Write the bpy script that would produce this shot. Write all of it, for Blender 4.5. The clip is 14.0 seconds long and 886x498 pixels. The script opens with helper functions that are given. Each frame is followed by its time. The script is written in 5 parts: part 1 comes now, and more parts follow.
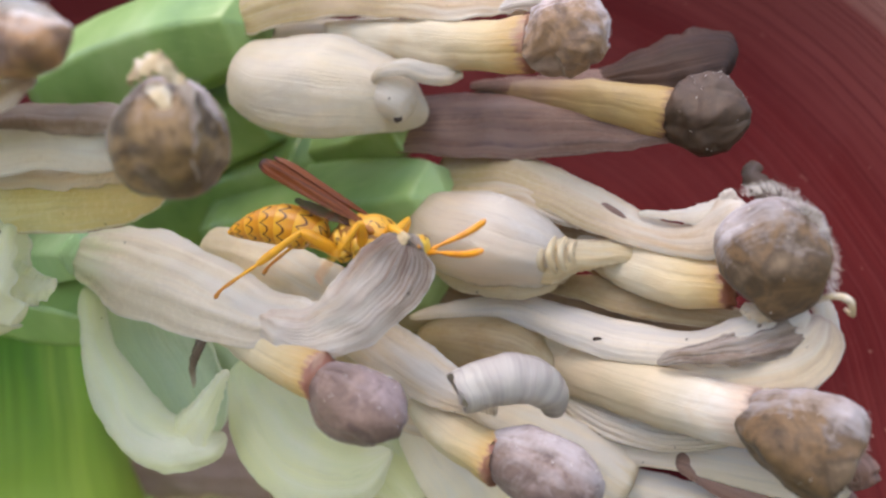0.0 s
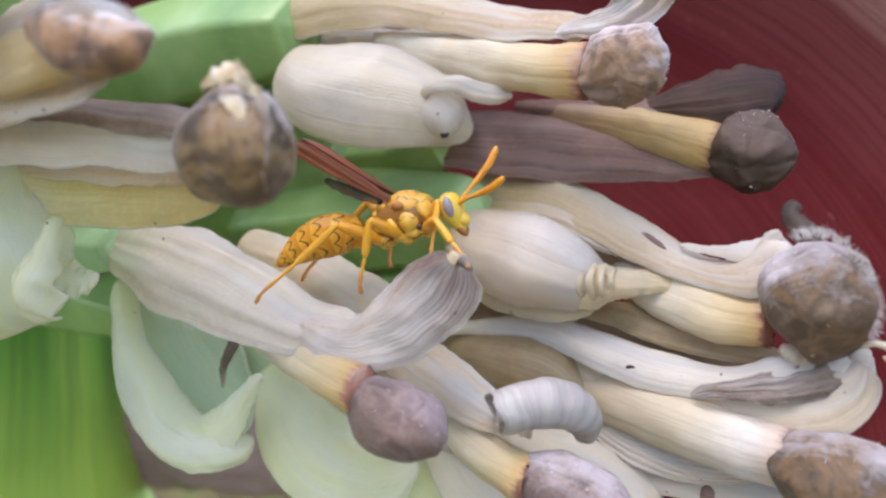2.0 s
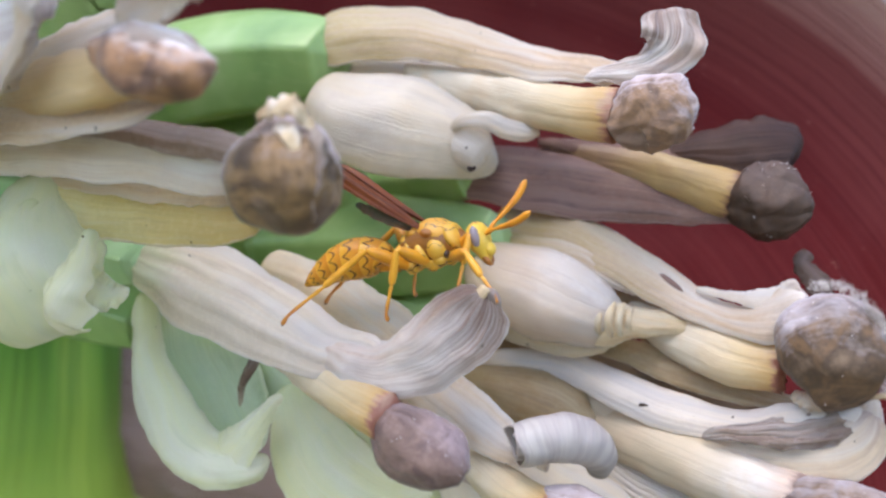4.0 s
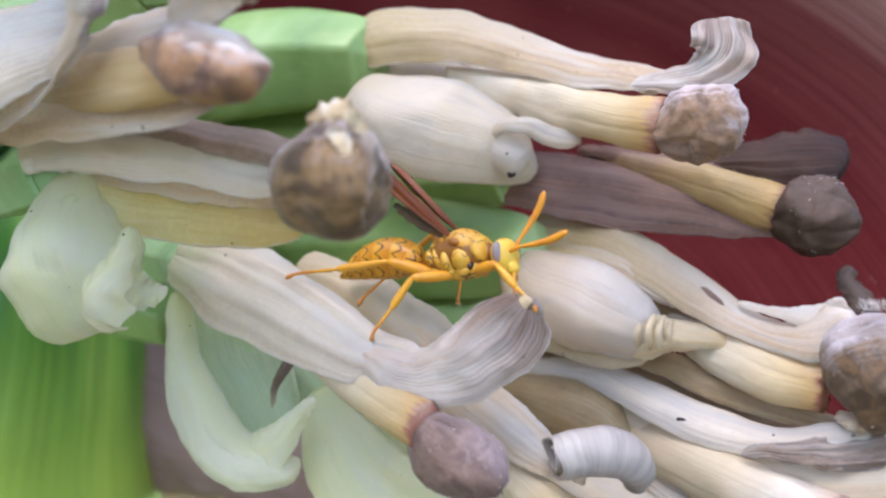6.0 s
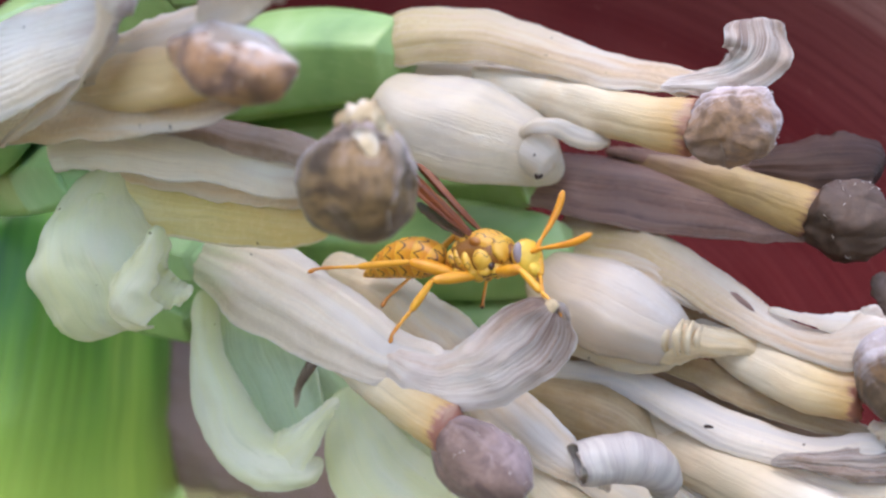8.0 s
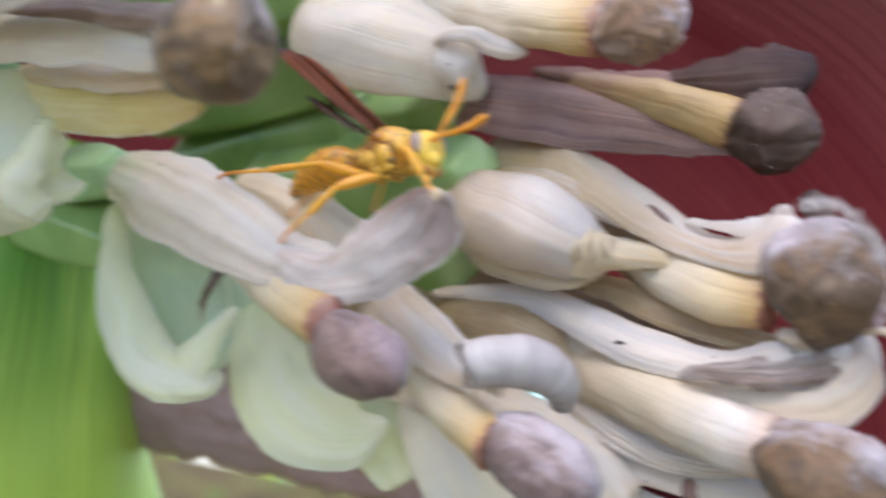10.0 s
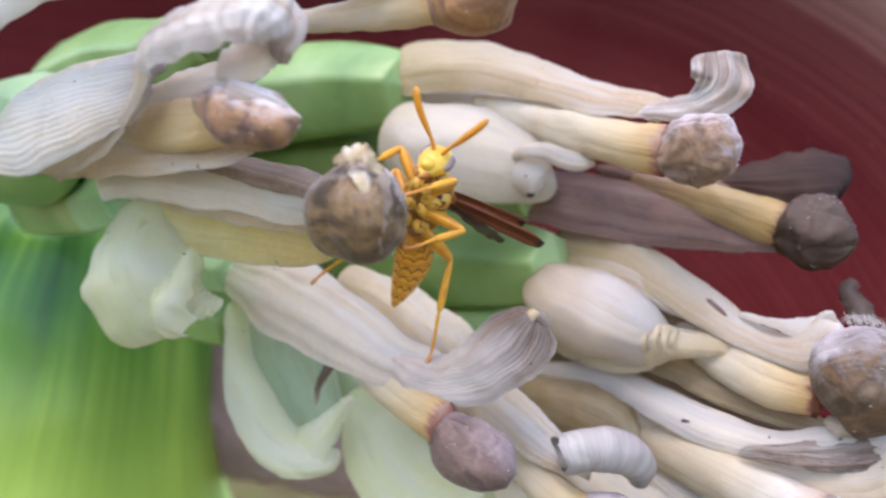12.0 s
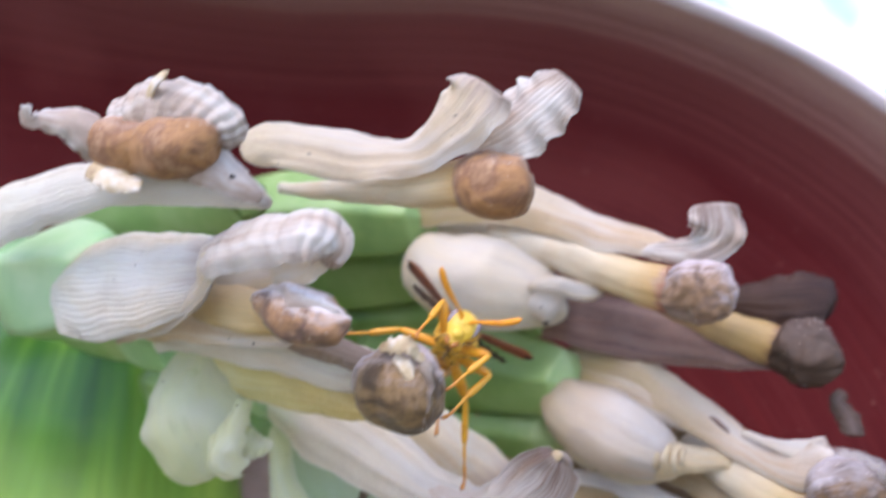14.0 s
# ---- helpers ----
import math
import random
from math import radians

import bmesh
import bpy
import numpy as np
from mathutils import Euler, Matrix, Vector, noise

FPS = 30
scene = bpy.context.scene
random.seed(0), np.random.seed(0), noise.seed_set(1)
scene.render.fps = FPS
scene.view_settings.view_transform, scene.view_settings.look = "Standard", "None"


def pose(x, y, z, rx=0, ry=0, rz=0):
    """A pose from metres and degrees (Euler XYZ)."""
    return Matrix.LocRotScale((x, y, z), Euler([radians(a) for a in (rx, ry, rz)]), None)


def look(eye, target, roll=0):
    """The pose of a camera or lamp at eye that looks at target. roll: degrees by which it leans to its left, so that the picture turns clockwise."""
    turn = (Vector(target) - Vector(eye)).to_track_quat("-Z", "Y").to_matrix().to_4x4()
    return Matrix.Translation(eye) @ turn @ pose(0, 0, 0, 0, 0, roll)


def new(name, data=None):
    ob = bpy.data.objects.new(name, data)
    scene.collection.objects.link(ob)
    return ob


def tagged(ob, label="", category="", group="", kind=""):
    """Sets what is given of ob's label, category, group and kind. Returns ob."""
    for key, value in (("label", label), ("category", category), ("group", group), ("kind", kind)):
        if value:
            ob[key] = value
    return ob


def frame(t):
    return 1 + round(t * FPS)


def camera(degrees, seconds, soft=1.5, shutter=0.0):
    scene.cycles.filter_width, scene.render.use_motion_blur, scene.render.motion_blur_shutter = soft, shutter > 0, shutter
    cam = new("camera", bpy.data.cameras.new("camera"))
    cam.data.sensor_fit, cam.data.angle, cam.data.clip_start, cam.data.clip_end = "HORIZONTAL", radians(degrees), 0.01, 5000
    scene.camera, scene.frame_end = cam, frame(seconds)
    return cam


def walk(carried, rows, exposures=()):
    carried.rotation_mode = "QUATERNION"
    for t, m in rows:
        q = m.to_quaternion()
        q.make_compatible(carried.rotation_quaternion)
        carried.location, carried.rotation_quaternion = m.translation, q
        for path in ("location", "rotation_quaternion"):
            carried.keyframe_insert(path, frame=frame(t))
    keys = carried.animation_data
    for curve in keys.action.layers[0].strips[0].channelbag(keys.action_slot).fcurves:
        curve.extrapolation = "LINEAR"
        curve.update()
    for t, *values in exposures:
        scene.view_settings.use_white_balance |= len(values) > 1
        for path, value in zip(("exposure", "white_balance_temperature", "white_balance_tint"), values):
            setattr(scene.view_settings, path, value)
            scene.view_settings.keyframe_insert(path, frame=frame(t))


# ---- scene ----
# Camera and its path: eye and target in millimetres from ORIGIN, and roll.
cam = camera(58.0, 14.0, soft=2.4, shutter=0.5)
cam.data.dof.use_dof, cam.data.dof.focus_distance, cam.data.dof.aperture_fstop = True, 0.1, 14.5
ORIGIN = Vector((0.0, 0.0, 1.3))


def mm(x, y, z):
    """A place in metres from millimetres round ORIGIN."""
    return ORIGIN + Vector((x, y, z)) * 0.001


PATH = [
    (0, (17.94, -8.00, 10.81), (1.22, 90.08, 0.81), -2.63),
    (0.5, (17.98, -7.04, 10.10), (0.16, 90.86, 0.25), -3.15),
    (1, (15.51, -8.27, 11.29), (-1.71, 89.76, 1.59), -1.16),
    (1.5, (13.05, -8.69, 12.57), (-2.73, 89.51, 2.16), 0.28),
    (2, (11.24, -9.34, 13.32), (-4.06, 88.97, 3.20), 1.29),
    (2.5, (10.91, -9.60, 13.72), (-3.49, 88.85, 3.68), 1.82),
    (3, (8.94, -10.96, 14.25), (-5.06, 87.63, 5.02), 2.98),
    (3.5, (7.62, -11.51, 14.43), (-6.04, 87.19, 5.88), 3.60),
    (4, (5.98, -12.27, 14.94), (-7.30, 86.55, 7.20), 4.36),
    (6.5, (1.89, -11.16, 15.94), (-13.40, 87.29, 7.38), 6.13),
    (7, (1.66, -10.80, 16.16), (-14.45, 87.49, 7.21), 6.11),
    (7.5, (1.70, -10.84, 16.13), (-15.04, 87.38, 7.60), 6.01),
    (9.8, (9.49, -10.03, 14.43), (-12.31, 87.01, 4.06), 7.60),
    (10, (19.27, -4.57, 3.14), (-2.94, 92.71, -3.38), 7.07),
    (10.1, (23.90, -3.55, 6.24), (3.28, 93.89, -2.67), 5.98),
    (10.2, (28.10, -5.82, 6.40), (8.28, 92.14, 3.00), 5.15),
    (10.3, (29.76, -7.92, 11.04), (6.31, 89.20, 6.80), 4.35),
    (10.4, (24.84, -13.44, 11.36), (-0.21, 83.30, 7.52), 4.14),
    (10.5, (17.13, -15.56, 14.95), (-5.31, 81.36, 4.78), 6.39),
    (11, (15.83, -17.02, 18.89), (-6.25, 79.99, 8.78), 5.71),
    (11.5, (16.74, -16.55, 16.75), (-7.09, 80.00, 6.22), 5.44),
    (12, (10.10, -21.31, 20.65), (-12.93, 75.49, 10.62), 5.22),
    (12.5, (3.86, -24.64, 22.29), (-19.29, 72.08, 11.78), 4.72),
    (13, (-2.83, -29.76, 28.81), (-24.95, 67.18, 18.17), 4.39),
    (13.5, (-2.44, -30.85, 32.97), (-24.45, 66.10, 22.20), 3.48),
    (14, (5.62, -31.55, 43.49), (-16.26, 65.45, 32.82), 2.80),
]
walk(cam, [(t, look(mm(*eye), mm(*target), roll)) for t, eye, target, roll in PATH], [(0, 1.64, 7500, 13), (0.6, 1.64, 7450, 13), (1.5, 1.68, 6900, 13), (7, 1.72, 6700, 14), (11, 1.72, 6750, 15), (12.5, 1.66, 6750, 17), (14, 1.60, 6700, 18)])

# World, sun
world = bpy.data.worlds.new("world")
scene.world = world
world.use_nodes = True
wn = world.node_tree
sky = wn.nodes.new("ShaderNodeTexSky")
sky.sky_type, sky.sun_disc = "NISHITA", False
sky.sun_elevation, sky.sun_rotation = radians(66), radians(213)
wn.links.new(sky.outputs[0], wn.nodes["Background"].inputs[0])
wn.nodes["Background"].inputs[1].default_value = 0.15
sun_data = bpy.data.lights.new("sun", "SUN")
sun_data.energy, sun_data.angle, sun_data.color = 0.85, radians(45), (1.0, 0.955, 0.95)
sun = new("sun", sun_data)
sun.matrix_world = look((0, 0, 5), Vector((0, 0, 5)) - Vector((-0.22, -0.34, 0.91)))


# ---------------------------------------------------------------- materials
class Mat:
    """A node material in the making."""

    def __init__(self, name):
        self.m = bpy.data.materials.new(name)
        self.m.use_nodes = True
        self.t = self.m.node_tree
        self.b = self.t.nodes["Principled BSDF"]

    def node(self, kind, **values):
        n = self.t.nodes.new("ShaderNode" + kind)
        for key, value in values.items():
            if key in n.inputs:
                n.inputs[key].default_value = value
        return n

    def link(self, a, b):
        self.t.links.new(a, b)

    def coords(self, kind="Object", scale=(1, 1, 1)):
        tc = self.node("TexCoord")
        mp = self.node("Mapping")
        mp.inputs["Scale"].default_value = scale
        self.link(tc.outputs[kind], mp.inputs[0])
        return mp.outputs[0]

    def noise(self, vec, scale, detail=3, rough=0.55, distort=0.0):
        n = self.node("TexNoise", Scale=scale, Detail=detail, Roughness=rough, Distortion=distort)
        self.link(vec, n.inputs["Vector"])
        return n.outputs[0]

    def ramp(self, fac, stops):
        r = self.node("ValToRGB")
        while len(r.color_ramp.elements) < len(stops):
            r.color_ramp.elements.new(0.5)
        for e, (p, c) in zip(r.color_ramp.elements, stops):
            e.position, e.color = p, (*c, 1) if len(c) == 3 else c
        self.link(fac, r.inputs[0])
        return r.outputs[0]

    def grey(self, fac, lo, hi):
        return self.ramp(fac, [(lo, (0, 0, 0)), (hi, (1, 1, 1))])

    def mix(self, fac, a, b, blend="MIX"):
        n = self.t.nodes.new("ShaderNodeMix")
        n.data_type, n.blend_type = "RGBA", blend
        for slot, value in ((0, fac), (6, a), (7, b)):
            if isinstance(value, (int, float)):
                n.inputs[slot].default_value = value
            elif isinstance(value, tuple):
                n.inputs[slot].default_value = (*value, 1)
            else:
                self.link(value, n.inputs[slot])
        return n.outputs[2]

    def math(self, op, a, b=0.0):
        n = self.t.nodes.new("ShaderNodeMath")
        n.operation = op
        for slot, value in ((0, a), (1, b)):
            if isinstance(value, (int, float)):
                n.inputs[slot].default_value = value
            else:
                self.link(value, n.inputs[slot])
        return n.outputs[0]

    def bump(self, height, strength, distance):
        n = self.node("Bump", Strength=strength, Distance=distance)
        self.link(height, n.inputs["Height"])
        self.link(n.outputs[0], self.b.inputs["Normal"])
        return n.outputs[0]

    def done(self, colour, rough=0.5, trans=0.0, spec=0.5, sss=0.0, normal=None, coat=0.0, clear=0.0):
        self.link(colour, self.b.inputs["Base Color"])
        if isinstance(rough, (int, float)):
            self.b.inputs["Roughness"].default_value = rough
        else:
            self.link(rough, self.b.inputs["Roughness"])
        self.b.inputs["Specular IOR Level"].default_value = spec
        self.b.inputs["Coat Weight"].default_value = coat
        self.b.inputs["Coat Roughness"].default_value = 0.18
        if sss:
            self.b.inputs["Subsurface Weight"].default_value = sss
            self.b.inputs["Subsurface Radius"].default_value = (1.0, 0.8, 0.5)
            self.b.inputs["Subsurface Scale"].default_value = 0.002
        if trans:
            tr = self.node("BsdfTranslucent")
            self.link(colour, tr.inputs[0])
            if normal:
                self.link(normal, tr.inputs["Normal"])
            mx = self.node("MixShader")
            mx.inputs[0].default_value = trans
            self.link(self.b.outputs[0], mx.inputs[1])
            self.link(tr.outputs[0], mx.inputs[2])
            last = mx
            if clear:
                cl = self.node("BsdfTransparent")
                last = self.node("MixShader")
                last.inputs[0].default_value = clear
                self.link(mx.outputs[0], last.inputs[1])
                self.link(cl.outputs[0], last.inputs[2])
            self.link(last.outputs[0], self.t.nodes["Material Output"].inputs[0])
        return self.m


def petal_material(name, base, streak, root, tip, tip_from=0.75, root_to=0.3, trans=0.35, rough=0.25, lines=60.0, amount=0.5, ridge=0.5, warm=(0.66, 0.53, 0.35), clear=0.08, rim=(0.96, 0.94, 0.90), shine=1.0, tip_to=1.0):
    """Withering petal tissue: fine veins that come and go, watery ochre patches, a tinted root and a browned tip."""
    k = Mat(name)
    base, rim = tuple(0.87 * c * w for c, w in zip(base, (1.0, 0.985, 0.96))), tuple(0.88 * c for c in rim)
    info = k.node("ObjectInfo")
    shift = k.node("VectorMath")
    shift.operation = "ADD"
    k.link(k.coords("UV"), shift.inputs[0])
    k.link(info.outputs["Random"], shift.inputs[1])
    sep = k.node("SeparateXYZ")
    k.link(k.coords("UV"), sep.inputs[0])
    sway = k.noise(k.coords("Object"), 90, 2, 0.5)

    def along(su, sv):
        mp = k.node("Mapping")
        mp.inputs["Scale"].default_value = (su, sv, 1)
        k.link(shift.outputs[0], mp.inputs[0])
        add = k.node("VectorMath")
        add.operation = "ADD"
        com = k.node("CombineXYZ")
        k.link(k.math("MULTIPLY", sway, 0.05 * sv), com.inputs[1])
        k.link(mp.outputs[0], add.inputs[0])
        k.link(com.outputs[0], add.inputs[1])
        return add.outputs[0]

    hair = k.noise(along(0.5, lines * 2.6), 1.0, 2, 0.5, 0.02)
    fine = k.noise(along(0.6, lines * 0.9), 1.0, 3, 0.6, 0.04)
    broad = k.noise(along(1.1, 7), 1.0, 3)
    water = k.noise(along(1.3, 2.2), 1.0, 4, 0.6, 0.4)
    blotch = k.noise(k.coords("Object"), 260, 4, 0.6)
    crinkle = k.noise(k.coords("Object"), 1300, 3, 0.6, 0.3)
    stain = k.noise(along(2.4, 6), 1.0, 4, 0.6, 0.4)
    come = k.math("ADD", k.math("MULTIPLY", k.grey(blotch, 0.42, 0.62), 0.75), 0.25)
    u = k.math("ADD", sep.outputs[0], k.math("MULTIPLY", k.math("SUBTRACT", broad, 0.5), 0.4))
    wet = k.grey(water, 0.41, 0.58)
    colour = k.mix(k.math("MULTIPLY", wet, 0.85), base, tuple(c * w for c, w in zip(warm, (1.02, 0.97, 0.88))))
    colour = k.mix(k.grey(u, 0.0, root_to), root, colour)
    colour = k.mix(k.math("MULTIPLY", k.math("MULTIPLY", k.grey(hair, 0.50, 0.60), come), min(0.85, amount * 1.9)), colour, streak)
    colour = k.mix(k.math("MULTIPLY", k.math("MULTIPLY", k.grey(fine, 0.55, 0.66), come), min(0.85, amount * 1.4)), colour, streak)
    colour = k.mix(k.math("SUBTRACT", 0.3, k.math("MULTIPLY", k.grey(fine, 0.32, 0.44), 0.3)), colour, tuple(min(0.84, 1.08 * c) for c in base))
    colour = k.mix(k.math("MULTIPLY", k.grey(broad, 0.53, 0.70), 0.16 + amount * 0.5), colour, streak)
    bruise = k.noise(k.coords("Object"), 115, 3, 0.55, 0.5)
    colour = k.mix(k.math("MULTIPLY", k.grey(bruise, 0.55, 0.72), 0.28), colour, tuple(0.9 * c for c in streak))
    colour = k.mix(k.math("MULTIPLY", k.grey(stain, 0.60, 0.76), 0.5), colour, tuple(0.7 * c for c in streak))
    tipf = k.math("MULTIPLY", k.grey(u, tip_from, tip_to), k.math("ADD", k.math("MULTIPLY", k.grey(fine, 0.3, 0.6), 0.6), 0.4))
    colour = k.mix(tipf, colour, tip)
    margin = k.math("ADD", k.math("ABSOLUTE", k.math("SUBTRACT", sep.outputs[1], 0.5)), k.math("MULTIPLY", k.math("SUBTRACT", blotch, 0.5), 0.10))
    colour = k.mix(k.math("MULTIPLY", k.grey(margin, 0.462, 0.492), 0.55), colour, rim)
    specks = k.noise(k.coords("Object"), 900, 1, 0.5)
    colour = k.mix(k.math("MULTIPLY", k.grey(specks, 0.795, 0.81), 0.8), colour, (0.07, 0.04, 0.025))
    height = k.math("ADD", k.math("MULTIPLY", fine, 0.8), k.math("MULTIPLY", hair, 0.5))
    height = k.math("ADD", height, k.math("ADD", k.math("MULTIPLY", broad, 0.35), k.math("MULTIPLY", crinkle, 0.4)))
    nrm = k.bump(height, ridge * 0.9, 0.0003)
    gloss = k.math("ADD", k.math("MULTIPLY", crinkle, 0.22), k.math("SUBTRACT", rough, k.math("MULTIPLY", wet, 0.10)))
    return k.done(colour, gloss, trans, 0.55 * shine, 0.0, nrm, 0.14 * shine, clear)



M_WHITE = petal_material("petal_white", (0.97, 0.92, 0.87), (0.74, 0.62, 0.53), (0.80, 0.69, 0.50), (0.54, 0.42, 0.36), 0.8, amount=0.2, trans=0.5, warm=(0.84, 0.73, 0.58))
M_PALEROOT = petal_material("petal_green_root", (0.98, 0.94, 0.90), (0.76, 0.65, 0.57), (0.70, 0.78, 0.52), (0.90, 0.83, 0.76), 0.9, 0.35, amount=0.2, lines=95, ridge=0.7, trans=0.5, warm=(0.92, 0.85, 0.77))
M_SHRIVEL = petal_material("petal_shrivelled", (0.56, 0.49, 0.46), (0.20, 0.14, 0.12), (0.62, 0.55, 0.50), (0.22, 0.16, 0.13), 0.6, 0.2, amount=0.5, lines=30, ridge=0.9, trans=0.25, warm=(0.36, 0.27, 0.22), rim=(0.66, 0.60, 0.56))
M_OLIVE = petal_material("petal_olive", (0.92, 0.90, 0.62), (0.66, 0.58, 0.30), (0.84, 0.84, 0.56), (0.74, 0.56, 0.22), 0.6, 0.3, trans=0.55, amount=0.25, warm=(0.78, 0.70, 0.34), clear=0.14)
M_GREY = petal_material("petal_greyish", (0.99, 0.98, 0.96), (0.74, 0.66, 0.61), (0.86, 0.81, 0.70), (0.60, 0.49, 0.43), 0.88, 0.1, amount=0.18, lines=60, ridge=0.6, trans=0.5, warm=(0.88, 0.83, 0.76))
M_BEIGE = petal_material("petal_beige", (0.95, 0.90, 0.82), (0.66, 0.53, 0.42), (0.80, 0.70, 0.50), (0.52, 0.40, 0.34), 0.8, 0.25, trans=0.5, amount=0.17, warm=(0.86, 0.75, 0.59))
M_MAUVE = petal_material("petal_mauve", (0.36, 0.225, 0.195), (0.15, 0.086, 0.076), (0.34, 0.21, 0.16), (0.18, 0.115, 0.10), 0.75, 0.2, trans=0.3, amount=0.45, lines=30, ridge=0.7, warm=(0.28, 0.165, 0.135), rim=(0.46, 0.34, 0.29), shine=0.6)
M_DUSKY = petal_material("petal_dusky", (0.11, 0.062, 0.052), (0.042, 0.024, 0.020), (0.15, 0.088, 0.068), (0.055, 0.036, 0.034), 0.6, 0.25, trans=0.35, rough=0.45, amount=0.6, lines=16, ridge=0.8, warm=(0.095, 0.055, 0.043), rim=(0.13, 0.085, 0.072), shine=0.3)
M_SHEATH = petal_material("petal_sheath", (0.97, 0.95, 0.87), (0.62, 0.53, 0.47), (0.92, 0.90, 0.80), (0.74, 0.63, 0.52), 0.85, 0.2, amount=0.24, trans=0.5, warm=(0.84, 0.76, 0.64))
M_EDGE = petal_material("petal_mauve_edge", (0.50, 0.40, 0.34), (0.29, 0.20, 0.16), (0.62, 0.53, 0.44), (0.36, 0.26, 0.21), 0.7, 0.3, amount=0.5, lines=40, trans=0.4, warm=(0.42, 0.31, 0.24), rim=(0.62, 0.54, 0.46))
M_TANROOT = petal_material("petal_tan_root", (0.92, 0.88, 0.83), (0.66, 0.53, 0.42), (0.58, 0.47, 0.20), (0.84, 0.78, 0.73), 0.8, 0.62, amount=0.3, trans=0.45, warm=(0.72, 0.56, 0.38))
M_TAN = petal_material("petal_tan", (0.46, 0.31, 0.18), (0.27, 0.17, 0.10), (0.42, 0.30, 0.16), (0.28, 0.18, 0.12), 0.8, 0.3, amount=0.4, trans=0.4, warm=(0.36, 0.24, 0.13), rim=(0.70, 0.58, 0.42))
M_RIBBON = petal_material("petal_ribbon", (0.82, 0.79, 0.775), (0.74, 0.66, 0.62), (0.80, 0.70, 0.52), (0.80, 0.74, 0.70), 0.85, 0.2, amount=0.16, trans=0.45, warm=(0.92, 0.87, 0.81))
M_OLIVETAN = petal_material("petal_olive_tan", (0.64, 0.53, 0.34), (0.38, 0.28, 0.17), (0.46, 0.36, 0.18), (0.72, 0.63, 0.46), 0.8, 0.4, amount=0.45, trans=0.45, warm=(0.46, 0.34, 0.19), clear=0.15, rim=(0.82, 0.76, 0.62))
M_LIP = petal_material("petal_lip", (0.97, 0.92, 0.88), (0.52, 0.40, 0.35), (0.97, 0.92, 0.88), (0.20, 0.115, 0.082), 0.42, 0.12, tip_to=0.78, amount=0.24, lines=70, ridge=0.6, trans=0.45, warm=(0.78, 0.66, 0.58))
M_POUCH = petal_material("free_tepal_pouch", (0.88, 0.84, 0.81), (0.66, 0.55, 0.48), (0.70, 0.59, 0.40), (0.78, 0.68, 0.50), 0.9, 0.42, trans=0.5, rough=0.16, lines=75, amount=0.16, ridge=0.5, warm=(0.84, 0.76, 0.66), clear=0.1)
M_CREAM = petal_material("free_tepal_cream", (0.86, 0.78, 0.60), (0.62, 0.48, 0.32), (0.80, 0.70, 0.50), (0.74, 0.60, 0.38), 0.85, 0.3, trans=0.45, rough=0.2, lines=50, amount=0.2, ridge=0.5, warm=(0.80, 0.68, 0.46), rim=(0.90, 0.84, 0.70))
M_CURL = petal_material("petal_curl", (0.90, 0.86, 0.82), (0.24, 0.155, 0.13), (0.94, 0.90, 0.86), (0.40, 0.29, 0.24), 0.7, 0.2, amount=0.5, lines=11, ridge=0.6, trans=0.4, warm=(0.62, 0.50, 0.44))
M_FRILL = petal_material("petal_frill", (0.95, 0.91, 0.88), (0.56, 0.44, 0.38), (0.92, 0.88, 0.84), (0.42, 0.32, 0.26), 0.75, 0.2, amount=0.25, lines=50, ridge=0.5, trans=0.4, warm=(0.62, 0.49, 0.42))
M_PEARL = petal_material("free_tepal_pearl", (0.92, 0.89, 0.855), (0.76, 0.69, 0.62), (0.80, 0.71, 0.56), (0.76, 0.66, 0.50), 0.9, 0.3, trans=0.5, rough=0.12, lines=70, amount=0.2, ridge=0.6, warm=(0.88, 0.82, 0.72), clear=0.1, rim=(0.92, 0.86, 0.72))
M_JADE = petal_material("free_tepal_jade", (0.95, 0.955, 0.83), (0.76, 0.80, 0.60), (0.78, 0.82, 0.54), (0.95, 0.90, 0.75), 0.78, 0.15, trans=0.55, rough=0.14, lines=20, amount=0.22, ridge=0.5, warm=(0.83, 0.86, 0.63), clear=0.3, rim=(0.98, 0.97, 0.86))

M_JADE_DEEP = petal_material("free_tepal_deep_jade", (0.64, 0.75, 0.58), (0.48, 0.60, 0.45), (0.72, 0.78, 0.56), (0.74, 0.78, 0.58), 0.8, 0.25, trans=0.5, rough=0.2, lines=16, amount=0.25, ridge=0.9, warm=(0.55, 0.67, 0.50), clear=0.22, rim=(0.94, 0.95, 0.84))
M_THREAD = petal_material("withered_thread", (0.17, 0.11, 0.08), (0.07, 0.04, 0.03), (0.12, 0.07, 0.05), (0.55, 0.48, 0.36), 0.7, 0.3, trans=0.15, amount=0.5, lines=20, warm=(0.14, 0.09, 0.06), rim=(0.24, 0.17, 0.13))


